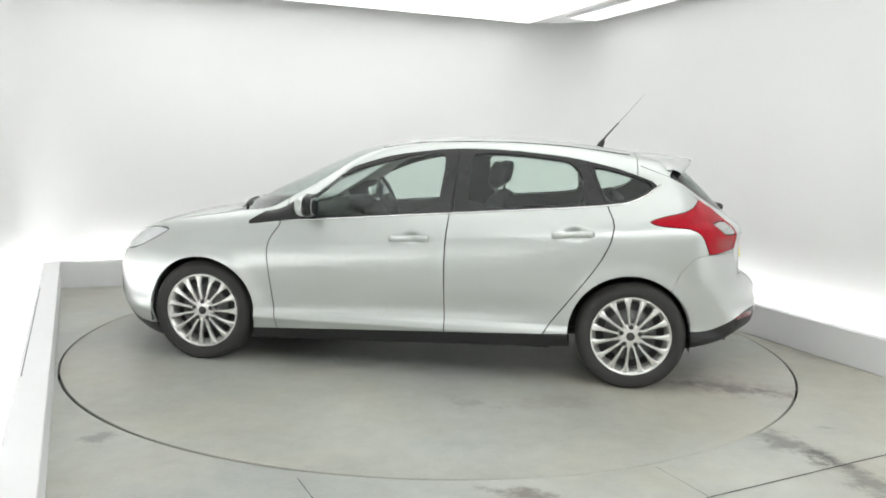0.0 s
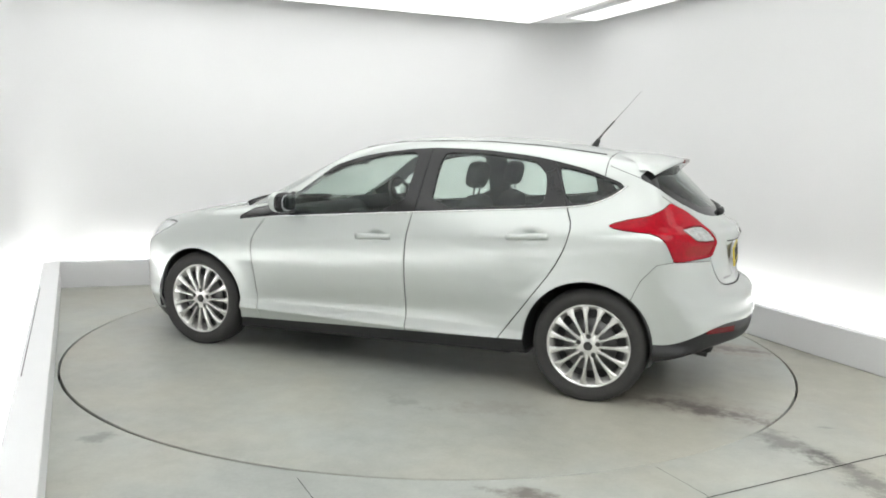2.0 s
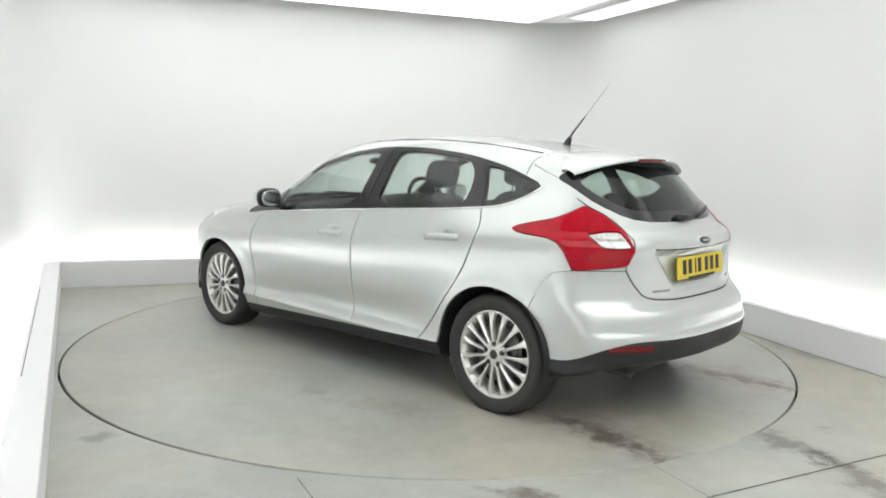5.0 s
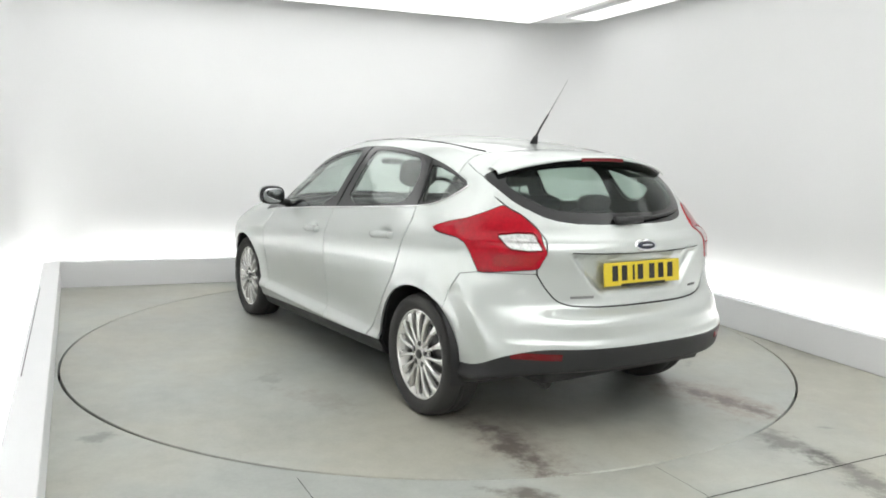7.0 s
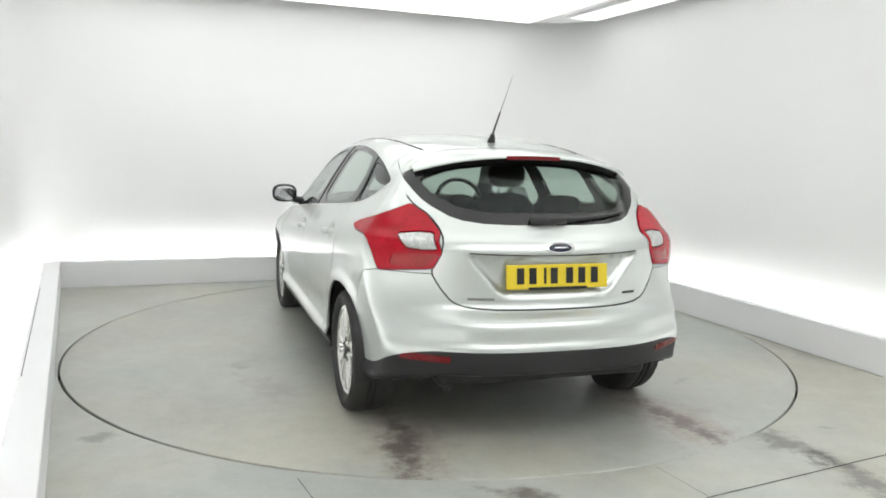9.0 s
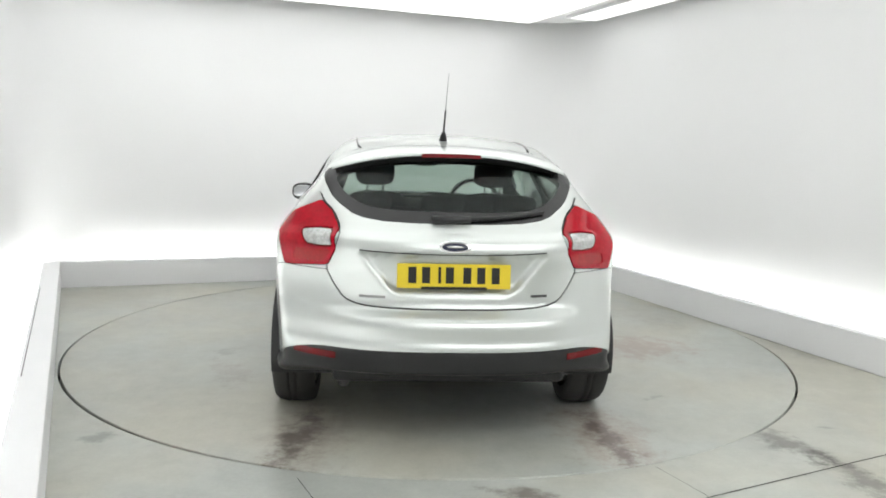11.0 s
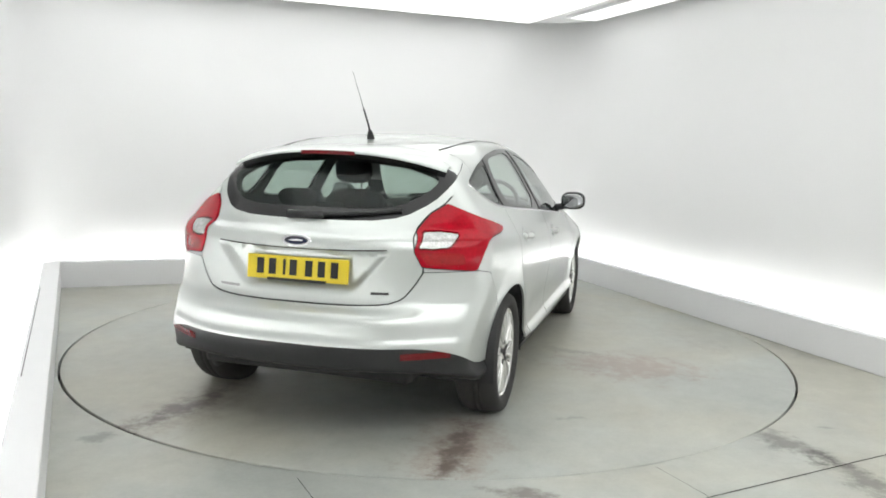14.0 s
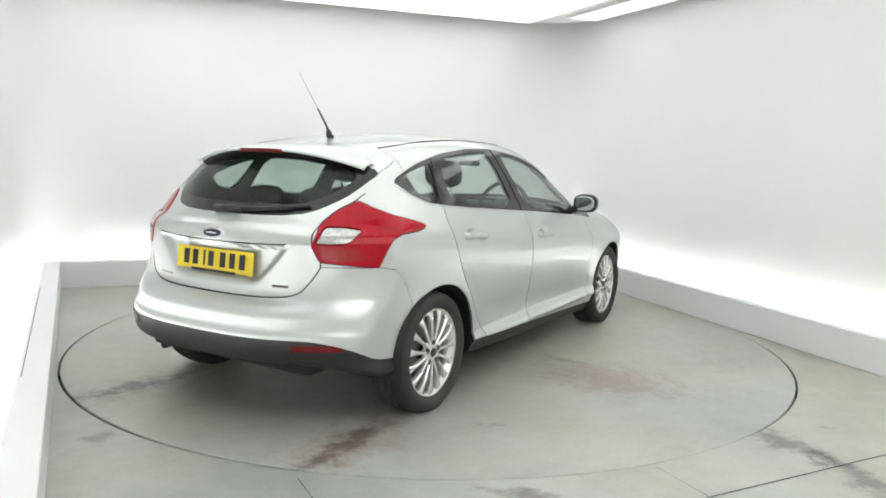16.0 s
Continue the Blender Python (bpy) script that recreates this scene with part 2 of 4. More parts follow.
def ceiling_panel(a, b, sx, sy, glow=M_GLOWPANEL):
    root = new("ceiling_light")
    m = Matrix.Translation(room(a, b, HEIGHT)) @ Matrix.Rotation(TURN, 4, "Z")
    root.matrix_world = m
    bm = merged(*[box_bm(*s, c, 0.004, 1) for s, c in (((sx, 0.03, 0.03), (0, sy / 2, -0.015)), ((sx, 0.03, 0.03), (0, -sy / 2, -0.015)),
                                                        ((0.03, sy + 0.03, 0.03), (sx / 2, 0, -0.015)), ((0.03, sy + 0.03, 0.03), (-sx / 2, 0, -0.015)))])
    part("frame", bm, M_CEIL, root, "white frame", smooth=False)
    part("diffuser", box_bm(sx - 0.032, sy - 0.032, 0.012, (0, 0, -0.021)), glow, root, "lit white diffuser", smooth=False)
    return tagged(root, "large lit ceiling panel with a white frame", "ceiling light", "ceiling lights")


# fields along the back and right-hand wall, over the turntable, then an added fill
ceiling_panel(-0.22, 1.93, 4.66, 1.66)
ceiling_panel(2.47, -0.20, 0.34, 4.9)
ceiling_panel(-0.10, -0.85, 3.9, 2.9)
# unseen fill behind the camera, added to brighten the sides facing it
ceiling_panel(0.2, -4.4, 3.8, 2.6, M_GLOWFILL)


def build_turntable():
    root = new("turntable")
    bm = lathe([(0.0001, 0.0), (0.8, 0.0), (1.6, 0.0), (RADIUS - 0.004, 0.0), (RADIUS, -0.004), (RADIUS, -0.05)], 180, "z")
    part("disc", bm, M_TABLE, root, "round grey concrete-topped disc with tyre stains", smooth=False)
    part("edge_band", lathe([(RADIUS - 0.020, 0.0012), (RADIUS - 0.004, 0.0012), (RADIUS, -0.003), (RADIUS, -0.03)], 180, "z"), M_TABLE, root, "worn steel-edged rim", smooth=False)
    return tagged(root, "round grey turntable flush with the concrete floor, stained", "turntable")


TABLE = build_turntable()

# ---- the car's outer skin as one smooth function of place: below zero inside, x forward, y sideways, z up ----
def curve(pairs):
    """A smooth function through (x, value) pairs given in rising x."""
    xs, ys = np.array([p[0] for p in pairs]), np.array([p[1] for p in pairs])
    h, s = np.diff(xs), np.diff(ys) / np.diff(xs)
    m = np.empty(len(xs))
    m[0], m[-1] = s[0], s[-1]
    w1, w2 = 2 * h[1:] + h[:-1], h[1:] + 2 * h[:-1]
    with np.errstate(divide="ignore", invalid="ignore"):
        hm = (w1 + w2) / (w1 / s[:-1] + w2 / s[1:])
    m[1:-1] = np.where(s[:-1] * s[1:] > 0, hm, 0.0)

    def value(x):
        x = np.asarray(x, float)
        i = np.clip(np.searchsorted(xs, x) - 1, 0, len(xs) - 2)
        d = np.clip(x, xs[0] - 5, xs[-1] + 5) - xs[i]
        t = np.clip(d / h[i], 0, 1)
        y = ys[i] * (2 * t**3 - 3 * t**2 + 1) + h[i] * m[i] * (t**3 - 2 * t**2 + t) + ys[i + 1] * (3 * t**2 - 2 * t**3) + h[i] * m[i + 1] * (t**3 - t**2)
        return y + np.where(d < 0, d * m[0], 0) + np.where(d > h[i], (d - h[i]) * m[-1], 0)
    return value


def smax(a, b, k):
    h = np.maximum(k - np.abs(a - b), 0)
    return np.maximum(a, b) + h * h / (4 * k)


def smooth_step(x, a, b):
    t = np.clip((x - a) / (b - a), 0, 1)
    return t * t * (3 - 2 * t)


CABIN = curve([(-2.3, 1.16), (-1.9, 1.27), (-1.6, 1.335), (-1.40, 1.368), (-1.27, 1.388), (-0.9, 1.432), (-0.5, 1.450), (-0.1, 1.440), (0.281, 1.394), (0.484, 1.338), (0.689, 1.248), (0.898, 1.148), (1.29, 0.955), (1.7, 0.745), (2.3, 0.45)])
HOOD = curve([(0.6, 1.02), (1.2, 0.962), (1.45, 0.925), (1.70, 0.872), (1.90, 0.805), (2.02, 0.74), (2.12, 0.64), (2.2, 0.5), (2.3, 0.3)])
WIDTH = curve([(0.10, 0.80), (0.20, 0.862), (0.272, 0.892), (0.298, 0.907), (0.316, 0.904), (0.362, 0.884), (0.45, 0.886), (0.56, 0.896), (0.66, 0.9055), (0.72, 0.9075), (0.806, 0.9000), (0.818, 0.8970), (0.90, 0.866), (0.965, 0.838), (1.05, 0.792), (1.2, 0.703), (1.34, 0.606), (1.5, 0.48)])
BELT = curve([(-1.6, 1.10), (-1.13, 1.063), (-0.9, 1.041), (-0.25, 0.988), (0.44, 0.928), (0.8, 0.899), (1.06, 0.864), (1.5, 0.83)])
TAPER_LOW = curve([(-2.3, -0.16), (-1.9, -0.100), (-1.6, -0.055), (-1.2, -0.012), (-0.5, 0.0), (0.8, 0.0), (1.3, 0.0), (1.6, -0.02), (1.9, -0.10), (2.3, -0.25)])
TAPER_HIGH = curve([(-2.3, -0.25), (-1.9, -0.19), (-1.46, -0.125), (-1.0, -0.055), (-0.4, -0.012), (0.4, 0.010), (0.9, -0.012), (1.4, -0.06), (2.3, -0.25)])
TAIL = curve([(0.1, -1.97), (0.24, -2.05), (0.33, -2.125), (0.455, -2.150), (0.482, -2.148), (0.515, -2.134), (0.572, -2.132), (0.60, -2.116), (0.645, -2.045), (0.68, -2.032), (0.80, -2.03), (0.90, -2.037), (0.942, -2.022), (0.956, -2.008), (0.985, -1.958), (1.02, -1.92), (1.27, -1.66), (1.34, -1.58), (1.6, -1.3)])
TAIL_SIDE = curve([(0.1, -1.97), (0.24, -2.05), (0.33, -2.12), (0.455, -2.142), (0.482, -2.140), (0.515, -2.127), (0.57, -2.117), (0.60, -2.104), (0.66, -2.066), (0.76, -2.04), (0.90, -2.035), (0.94, -2.015), (0.985, -1.955), (1.02, -1.92), (1.27, -1.66), (1.34, -1.58), (1.6, -1.3)])
NOSE = curve([(0.1, 2.03), (0.2, 2.13), (0.32, 2.19), (0.5, 2.20), (0.65, 2.18), (0.8, 2.12), (1.2, 1.9)])
ARCHES = ((1.312, 0.312, 0.347), (-1.305, 0.320, 0.350))


def skin_parts(p):
    x, y, z = p[..., 0], np.abs(p[..., 1]), p[..., 2]
    zs = z - (BELT(x) - 0.965) * smooth_step(z, 0.45, 0.86)
    hi = smooth_step(zs, 0.75, 1.1)
    w = WIDTH(zs) + TAPER_LOW(x) * (1 - hi) + TAPER_HIGH(x) * hi
    for cx, cz, r in ARCHES:
        d = np.hypot(x - cx, z - cz)
        w = w + 0.011 * np.exp(-((d - r) / 0.055) ** 2) * smooth_step(z, 0.25, 0.4)
    # hollow along the lower doors and the crease above it
    w = w - 0.010 * np.exp(-((z - 0.40 + 0.045 * x) / 0.075) ** 2) * smooth_step(x, -0.95, -0.6) * (1 - smooth_step(x, 0.75, 0.95))
    # finger hollows behind the door handles
    for hx, hz in ((-0.015, 0.836), (-0.975, 0.903)):
        w = w - 0.034 * np.exp(-((x - hx) / 0.055) ** 2 - ((z - hz) / 0.024) ** 2)
    side = y - w
    xe = x + 0.25 * (y / 0.75) ** 2 * smooth_step(x, -0.1, 0.7)
    cab = CABIN(xe) - 0.045 * (y / 0.55) ** 2.2
    hood = HOOD(x + 0.10 * (y / 0.7) ** 2.4 * smooth_step(x, 1.5, 2.1)) - 0.035 * (y / 0.7) ** 2
    top = z - smax(cab, hood, 0.03)
    slope = 1 / np.sqrt(1 + 0.25 * smooth_step(x, 0.1, 0.5) + 1.2 * smooth_step(x, 1.9, 2.2))
    top = top * slope
    corner = 0.1 * (y / 0.54) ** 2.8
    wrap = smooth_step(y, 0.40, 0.66)
    tail = TAIL(z) * (1 - wrap) + TAIL_SIDE(z) * wrap + corner * (1 - 0.12 * smooth_step(z, 0.62, 0.4)) - x
    tail = tail * (1 - 0.3 * smooth_step(z, 0.9, 1.0))
    # hollow for the number plate under a sharp lip
    half = 0.275 + 0.165 * np.clip((z - 0.70) / 0.19, 0, 1)
    hollow = smooth_step(0.900 - z, 0, 0.034) * smooth_step(z, 0.68, 0.75) * smooth_step(half - y, -0.015, 0.045)
    tail = tail + 0.034 * hollow
    nose = x - (NOSE(z) - 0.45 * (y / 0.85) ** 2.4)
    under = (0.172 - 0.04 * x + 0.09 * smooth_step(np.abs(x), 1.6, 2.05)) - z
    return side, top, tail, nose, under


def skin(p):
    side, top, tail, nose, under = skin_parts(p)
    z = p[..., 2]
    f = smax(side, top, 0.075)
    f = smax(f, nose, 0.10)
    f = smax(f, tail, 0.05)
    return smax(f, under, 0.03)


# ---- paint and trim of the car ----
M_SILVER = mat("silver_metallic_paint", (0.575, 0.604, 0.586), 0.35, metal=0.6, vary=0.015, scale=2.5, fine=700, coat=0.85)
M_BLACK = mat("black_plastic", (0.022, 0.022, 0.023), 0.45, vary=0.15, scale=8, bump=0.1)
M_GLOSSBLACK = mat("gloss_black_trim", (0.012, 0.012, 0.013), 0.12, vary=0.05)
M_SEAL = mat("rubber_seal", (0.03, 0.03, 0.03), 0.7, vary=0.1)
M_CHROME = mat("chrome", (0.75, 0.75, 0.76), 0.08, metal=1.0, vary=0.02)
M_MIRROR = mat("mirror_glass", (0.42, 0.43, 0.44), 0.03, metal=1.0, vary=0)
M_ALLOY = mat("silver_alloy", (0.80, 0.80, 0.78), 0.25, metal=0.7, vary=0.06, scale=20, fine=300)
M_TYRE = mat("tyre_rubber", (0.042, 0.041, 0.040), 0.8, vary=0.18, scale=10, bump=0.25)
M_DISC = mat("steel_brake_disc", (0.12, 0.12, 0.12), 0.4, metal=0.8, vary=0.1, scale=30)
M_DARKMETAL = mat("dark_metal", (0.06, 0.06, 0.06), 0.5, metal=0.4, vary=0.1)
M_GREYMETAL = mat("dull_grey_metal", (0.26, 0.26, 0.26), 0.4, metal=0.5, vary=0.1)
M_INSIDE = mat("dark_grey_interior", (0.035, 0.036, 0.038), 0.75, vary=0.12, scale=9, bump=0.15)
M_HEADLINE = mat("light_grey_headlining", (0.45, 0.44, 0.42), 0.9, vary=0.05)
M_SEAT = mat("charcoal_seat_fabric", (0.03, 0.031, 0.034), 0.85, vary=0.2, scale=14, bump=0.3)
M_YELLOW = mat("yellow_plate", (0.74, 0.57, 0.03), 0.35, vary=0.04, scale=15)
M_INK = mat("black_ink", (0.015, 0.015, 0.015), 0.5, vary=0.05)
M_BLUE = mat("dark_blue_enamel", (0.008, 0.012, 0.04), 0.15, vary=0.05, coat=0.5)
M_RED = mat("red_lens", (0.40, 0.003, 0.014), 0.10, vary=0.24, scale=12, fine=60, coat=0.0, ior=1.33)
M_DEEPRED = mat("dark_red_lens", (0.15, 0.002, 0.005), 0.2, vary=0.15, scale=30, coat=0.2)
M_MIDRED = mat("ribbed_red_lens", (0.36, 0.004, 0.008), 0.2, vary=0.25, scale=60, fine=200, coat=0.3)
M_CLEAR = mat("clear_lens", (0.50, 0.50, 0.49), 0.15, metal=0.35, vary=0.4, scale=45, coat=0.5)
M_LAMP = mat("headlamp_lens", (0.75, 0.77, 0.78), 0.08, metal=0.3, vary=0.1, scale=18, coat=1.0)
M_REARGLASS = mat("tinted_window_glass", (0.54, 0.64, 0.59), 0.0, vary=0, trans=1.0, ior=1.22)
M_GLASS = mat("window_glass", (0.82, 0.90, 0.86), 0.0, vary=0, trans=1.0, ior=1.33)


def poly_distance(q, poly):
    """Signed distance of points to a closed outline, below zero inside."""
    poly = np.array(poly, float)
    best = np.full(len(q), 1e9)
    inside = np.zeros(len(q), bool)
    for a, b in zip(poly, np.roll(poly, -1, 0)):
        d = b - a
        t = np.clip(((q - a) @ d) / max(d @ d, 1e-12), 0, 1)
        best = np.minimum(best, np.hypot(*(q - a - t[:, None] * d).T))
        if a[1] != b[1]:
            hit = (a[1] > q[:, 1]) != (b[1] > q[:, 1])
            inside ^= hit & (q[:, 0] < d[0] * (q[:, 1] - a[1]) / d[1] + a[0])
    return np.where(inside, -best, best)


def rounded(poly, times=2, bite=0.2):
    """Corner-cut outline, smoother."""
    p = np.array(poly, float)
    for _ in range(times):
        n = np.roll(p, -1, 0)
        p = np.stack([p * (1 - bite) + n * bite, p * bite + n * (1 - bite)], 1).reshape(-1, 2)
    return p


class Shell:
    """The left half of the skin as polygons that can be cut along curves."""

    def __init__(self, step=0.017):
        lo, hi = np.array((-2.35, 0.0, 0.05)), np.array((2.4, 1.05, 1.65))
        core_lo, core_hi = np.array((-1.62, 0.0, 0.52)), np.array((1.7, 0.42, 0.62))
        n = np.round((hi - lo) / step).astype(int)
        ids, pts, faces = {}, [], []

        def vid(k):
            if k not in ids:
                ids[k] = len(pts)
                pts.append(k)
            return ids[k]
        for axis, at in ((2, n[2]), (1, n[1]), (0, 0), (0, n[0]), (2, 0)):
            u, v = [i for i in range(3) if i != axis]
            for i in range(n[u]):
                for j in range(n[v]):
                    quad = []
                    for du, dv in ((0, 0), (1, 0), (1, 1), (0, 1)):
                        k = [0, 0, 0]
                        k[axis], k[u], k[v] = int(at), i + du, j + dv
                        quad.append(vid(tuple(k)))
                    faces.append(quad)
        box = lo + np.array(pts) / n * (hi - lo)
        c = np.clip(box, core_lo, core_hi)
        a, b = np.zeros(len(box)), np.ones(len(box))
        for _ in range(30):
            m = (a + b) / 2
            inside = skin(c + (box - c) * m[:, None]) < 0
            a, b = np.where(inside, m, a), np.where(inside, b, m)
        self.V = c + (box - c) * a[:, None]
        nr = self.normals(self.V)
        self.F = []
        for f in faces:
            p = self.V[f]
            if np.dot(np.cross(p[2] - p[0], p[3] - p[1]), nr[f[0]]) < 0:
                f = f[::-1]
            self.F.append(f)

    @staticmethod
    def normals(v):
        e = 0.002
        g = np.stack([skin(v + d) - skin(v - d) for d in np.eye(3) * e], -1)
        g[:, 1] = np.where(np.abs(v[:, 1]) < 0.004, 0, g[:, 1])
        return g / np.linalg.norm(g, axis=1)[:, None]

    def centres(self):
        flat = np.concatenate([np.asarray(f) for f in self.F])
        size = np.array([len(f) for f in self.F])
        off = np.concatenate([[0], np.cumsum(size)[:-1]])
        return np.add.reduceat(self.V[flat], off, 0) / size[:, None], flat, off

    def cut(self, g_of, mask_of=None):
        g = g_of(self.V)
        g = np.where(np.abs(g) < 0.0006, 0.0, g)
        c, flat, off = self.centres()
        cand = (np.minimum.reduceat(g[flat], off) < 0) & (np.maximum.reduceat(g[flat], off) > 0)
        if mask_of is not None:
            cand &= mask_of(c)
        new_v, made, base = [], {}, len(self.V)
        for i in np.nonzero(cand)[0]:
            f = self.F[i]
            neg, pos = [], []
            for a, b in zip(f, f[1:] + f[:1]):
                if g[a] <= 0:
                    neg.append(a)
                if g[a] >= 0:
                    pos.append(a)
                if g[a] * g[b] < 0:
                    k = (min(a, b), max(a, b))
                    if k not in made:
                        s = g[k[0]] / (g[k[0]] - g[k[1]])
                        made[k] = base + len(new_v)
                        new_v.append(self.V[k[0]] * (1 - s) + self.V[k[1]] * s)
                    neg.append(made[k])
                    pos.append(made[k])
            if len(neg) > 2 and len(pos) > 2:
                self.F[i] = neg
                self.F.append(pos)
        if new_v:
            self.V = np.vstack([self.V, new_v])


def lamp_uv(v):
    return np.stack([-v[:, 0] + (0.82 - v[:, 1]) * 0.9, v[:, 2]], -1)


def side_uv(v):
    return v[:, [0, 2]]


def rear_uv(v):
    return v[:, [1, 2]]


def plan_uv(v):
    return v[:, [0, 1]]


DLO = rounded([(1.075, 0.858), (0.808, 0.897), (0.444, 0.928), (-0.248, 0.987), (-0.909, 1.04), (-1.134, 1.062), (-1.29, 1.088), (-1.38, 1.130), (-1.462, 1.192), (-1.228, 1.273), (-1.063, 1.31), (-0.895, 1.339), (-0.553, 1.369), (-0.201, 1.369), (0.152, 1.321), (0.362, 1.255), (0.507, 1.197), (0.69, 1.102), (0.865, 1.0)], 1)
GLASS_FRONT = rounded([(0.66, 0.925), (0.55, 0.934), (-0.155, 0.993), (-0.18, 1.31), (-0.14, 1.343), (0.074, 1.318), (0.323, 1.245), (0.53, 1.155), (0.66, 1.085)], 1)
GLASS_REAR = rounded([(-0.335, 1.012), (-0.99, 1.066), (-1.02, 1.11), (-1.0, 1.24), (-0.93, 1.305), (-0.88, 1.318), (-0.6, 1.345), (-0.36, 1.348), (-0.33, 1.30)], 1)
GLASS_QUARTER = rounded([(-1.15, 1.082), (-1.27, 1.098), (-1.36, 1.135), (-1.43, 1.188), (-1.27, 1.243), (-1.10, 1.283), (-1.07, 1.27)], 1)
DOOR_FRONT = rounded([(0.806, 1.25), (0.806, 0.891), (0.868, 0.795), (0.882, 0.711), (0.862, 0.5), (0.825, 0.241), (0.82, 0.1), (-0.228, 0.1), (-0.228, 0.272), (-0.216, 0.579), (-0.219, 0.847), (-0.233, 0.99), (-0.235, 1.5), (0.7, 1.5)], 1)
DOOR_REAR = rounded([(-0.235, 1.5), (-0.233, 0.99), (-0.219, 0.847), (-0.216, 0.579), (-0.228, 0.272), (-0.228, 0.1), (-0.70, 0.1), (-0.813, 0.312), (-0.966, 0.521), (-1.116, 0.726), (-1.179, 0.859), (-1.196, 0.97), (-1.15, 1.062), (-1.12, 1.2), (-0.9, 1.5)], 1)
LAMP = rounded([(1.385, 0.979), (1.41, 0.992), (1.50, 1.013), (1.645, 1.040), (1.755, 1.070), (1.862, 1.105), (2.0, 1.057), (2.126, 0.985), (2.188, 0.899), (2.135, 0.822), (1.767, 0.798), (1.705, 0.89), (1.660, 0.932), (1.60, 0.950), (1.46, 0.957), (1.40, 0.966)], 1, 0.07)
LAMP_CLEAR = rounded([(1.86, 0.971), (1.98, 0.982), (2.09, 0.981), (2.163, 0.909), (2.07, 0.905), (1.96, 0.911)], 1, 0.12)
LAMP_LOW = rounded([(1.87, 0.885), (2.165, 0.893), (2.10, 0.835), (1.85, 0.832)], 1, 0.1)
TAILGATE = rounded([(-0.3, 0.642), (0.27, 0.643), (0.43, 0.651), (0.50, 0.675), (0.55, 0.74), (0.588, 0.81), (0.560, 0.87), (0.545, 0.9), (0.522, 0.99), (0.56, 1.06), (0.612, 1.10), (0.65, 1.17), (0.672, 1.25), (0.655, 1.29), (0.56, 1.36), (0.423, 1.42), (-0.3, 1.46)], 1)
GLASS_BACK = rounded([(-0.3, 1.018), (0.29, 1.020), (0.455, 1.041), (0.565, 1.112), (0.612, 1.180), (0.628, 1.225), (0.60, 1.255), (0.444, 1.318), (0.158, 1.352), (-0.3, 1.355)], 1)
GLASS_CLEAR = rounded([(-0.3, 1.070), (0.29, 1.072), (0.42, 1.090), (0.515, 1.145), (0.555, 1.195), (0.560, 1.215), (0.53, 1.238), (0.40, 1.285), (0.158, 1.312), (-0.3, 1.315)], 1)
BUMPER = [(1.46, 0.1), (1.48, 0.55), (1.56, 0.70), (1.64, 0.785), (1.75, 0.80), (2.2, 0.80), (2.3, 0.9), (3.2, 0.9), (3.2, 0.1)]
SCREEN = rounded([(-0.3, 0.988), (0.4, 0.968), (0.62, 0.935), (0.69, 0.925), (0.655, 1.05), (0.60, 1.18), (0.54, 1.31), (0.50, 1.362), (0.3, 1.388), (-0.3, 1.398)], 1)
BONNET = rounded([(1.25, -0.3), (1.25, 0.4), (1.10, 0.70), (1.30, 0.72), (1.60, 0.69), (1.85, 0.60), (1.98, 0.40), (2.04, -0.3)], 1)
HEADLAMP = rounded([(1.56, 0.815), (1.72, 0.815), (1.90, 0.765), (2.02, 0.70), (2.0, 0.655), (1.88, 0.66), (1.75, 0.70), (1.62, 0.765)], 1)
GRILLE = rounded([(-0.3, 0.29), (0.40, 0.29), (0.44, 0.34), (0.36, 0.50), (-0.3, 0.50)], 1)


TAIL_SEAM = curve([(1.08, -1.68), (1.127, -1.64), (1.218, -1.535), (1.251, -1.465), (1.286, -1.385), (1.34, -1.335), (1.5, -1.33)])


def black_line(v):
    """Upper edge of the black lower rear bumper."""
    return v[:, 2] - (0.355 + 0.115 * smooth_step(-v[:, 0], 1.70, 2.05))


def sill_line(v):
    return v[:, 2] - (0.2685 - 0.0459 * v[:, 0])


def on_side(c):
    s = skin_parts(c)
    return s[0] > s[1] - 0.004


def on_top(c):
    return ~on_side(c)


def keep_largest(sh, kind, name, other):
    """Leaves the largest connected piece of a kind; the scraps join another kind."""
    idx = [i for i, k in enumerate(kind) if k == name]
    boss = {}

    def root(v):
        while boss.setdefault(v, v) != v:
            boss[v] = boss[boss[v]]
            v = boss[v]
        return v
    for i in idx:
        f = sh.F[i]
        for v in f[1:]:
            boss[root(v)] = root(f[0])
    groups = {}
    for i in idx:
        groups.setdefault(root(sh.F[i][0]), []).append(i)
    for g in sorted(groups.values(), key=len)[:-1]:
        for i in g:
            kind[i] = other


def split_pieces(sh, kind, name):
    """Gives each connected piece of a kind a name of its own: name, name_b, name_c."""
    for letter in "bcdefgh":
        before = [i for i, k in enumerate(kind) if k == name]
        keep_largest(sh, kind, name, name + "_rest")
        rest = [i for i in before if kind[i] != name]
        for i in before:
            if kind[i] == name:
                kind[i] = name + "_" + letter
        for i in rest:
            kind[i] = name
        if not rest:
            break


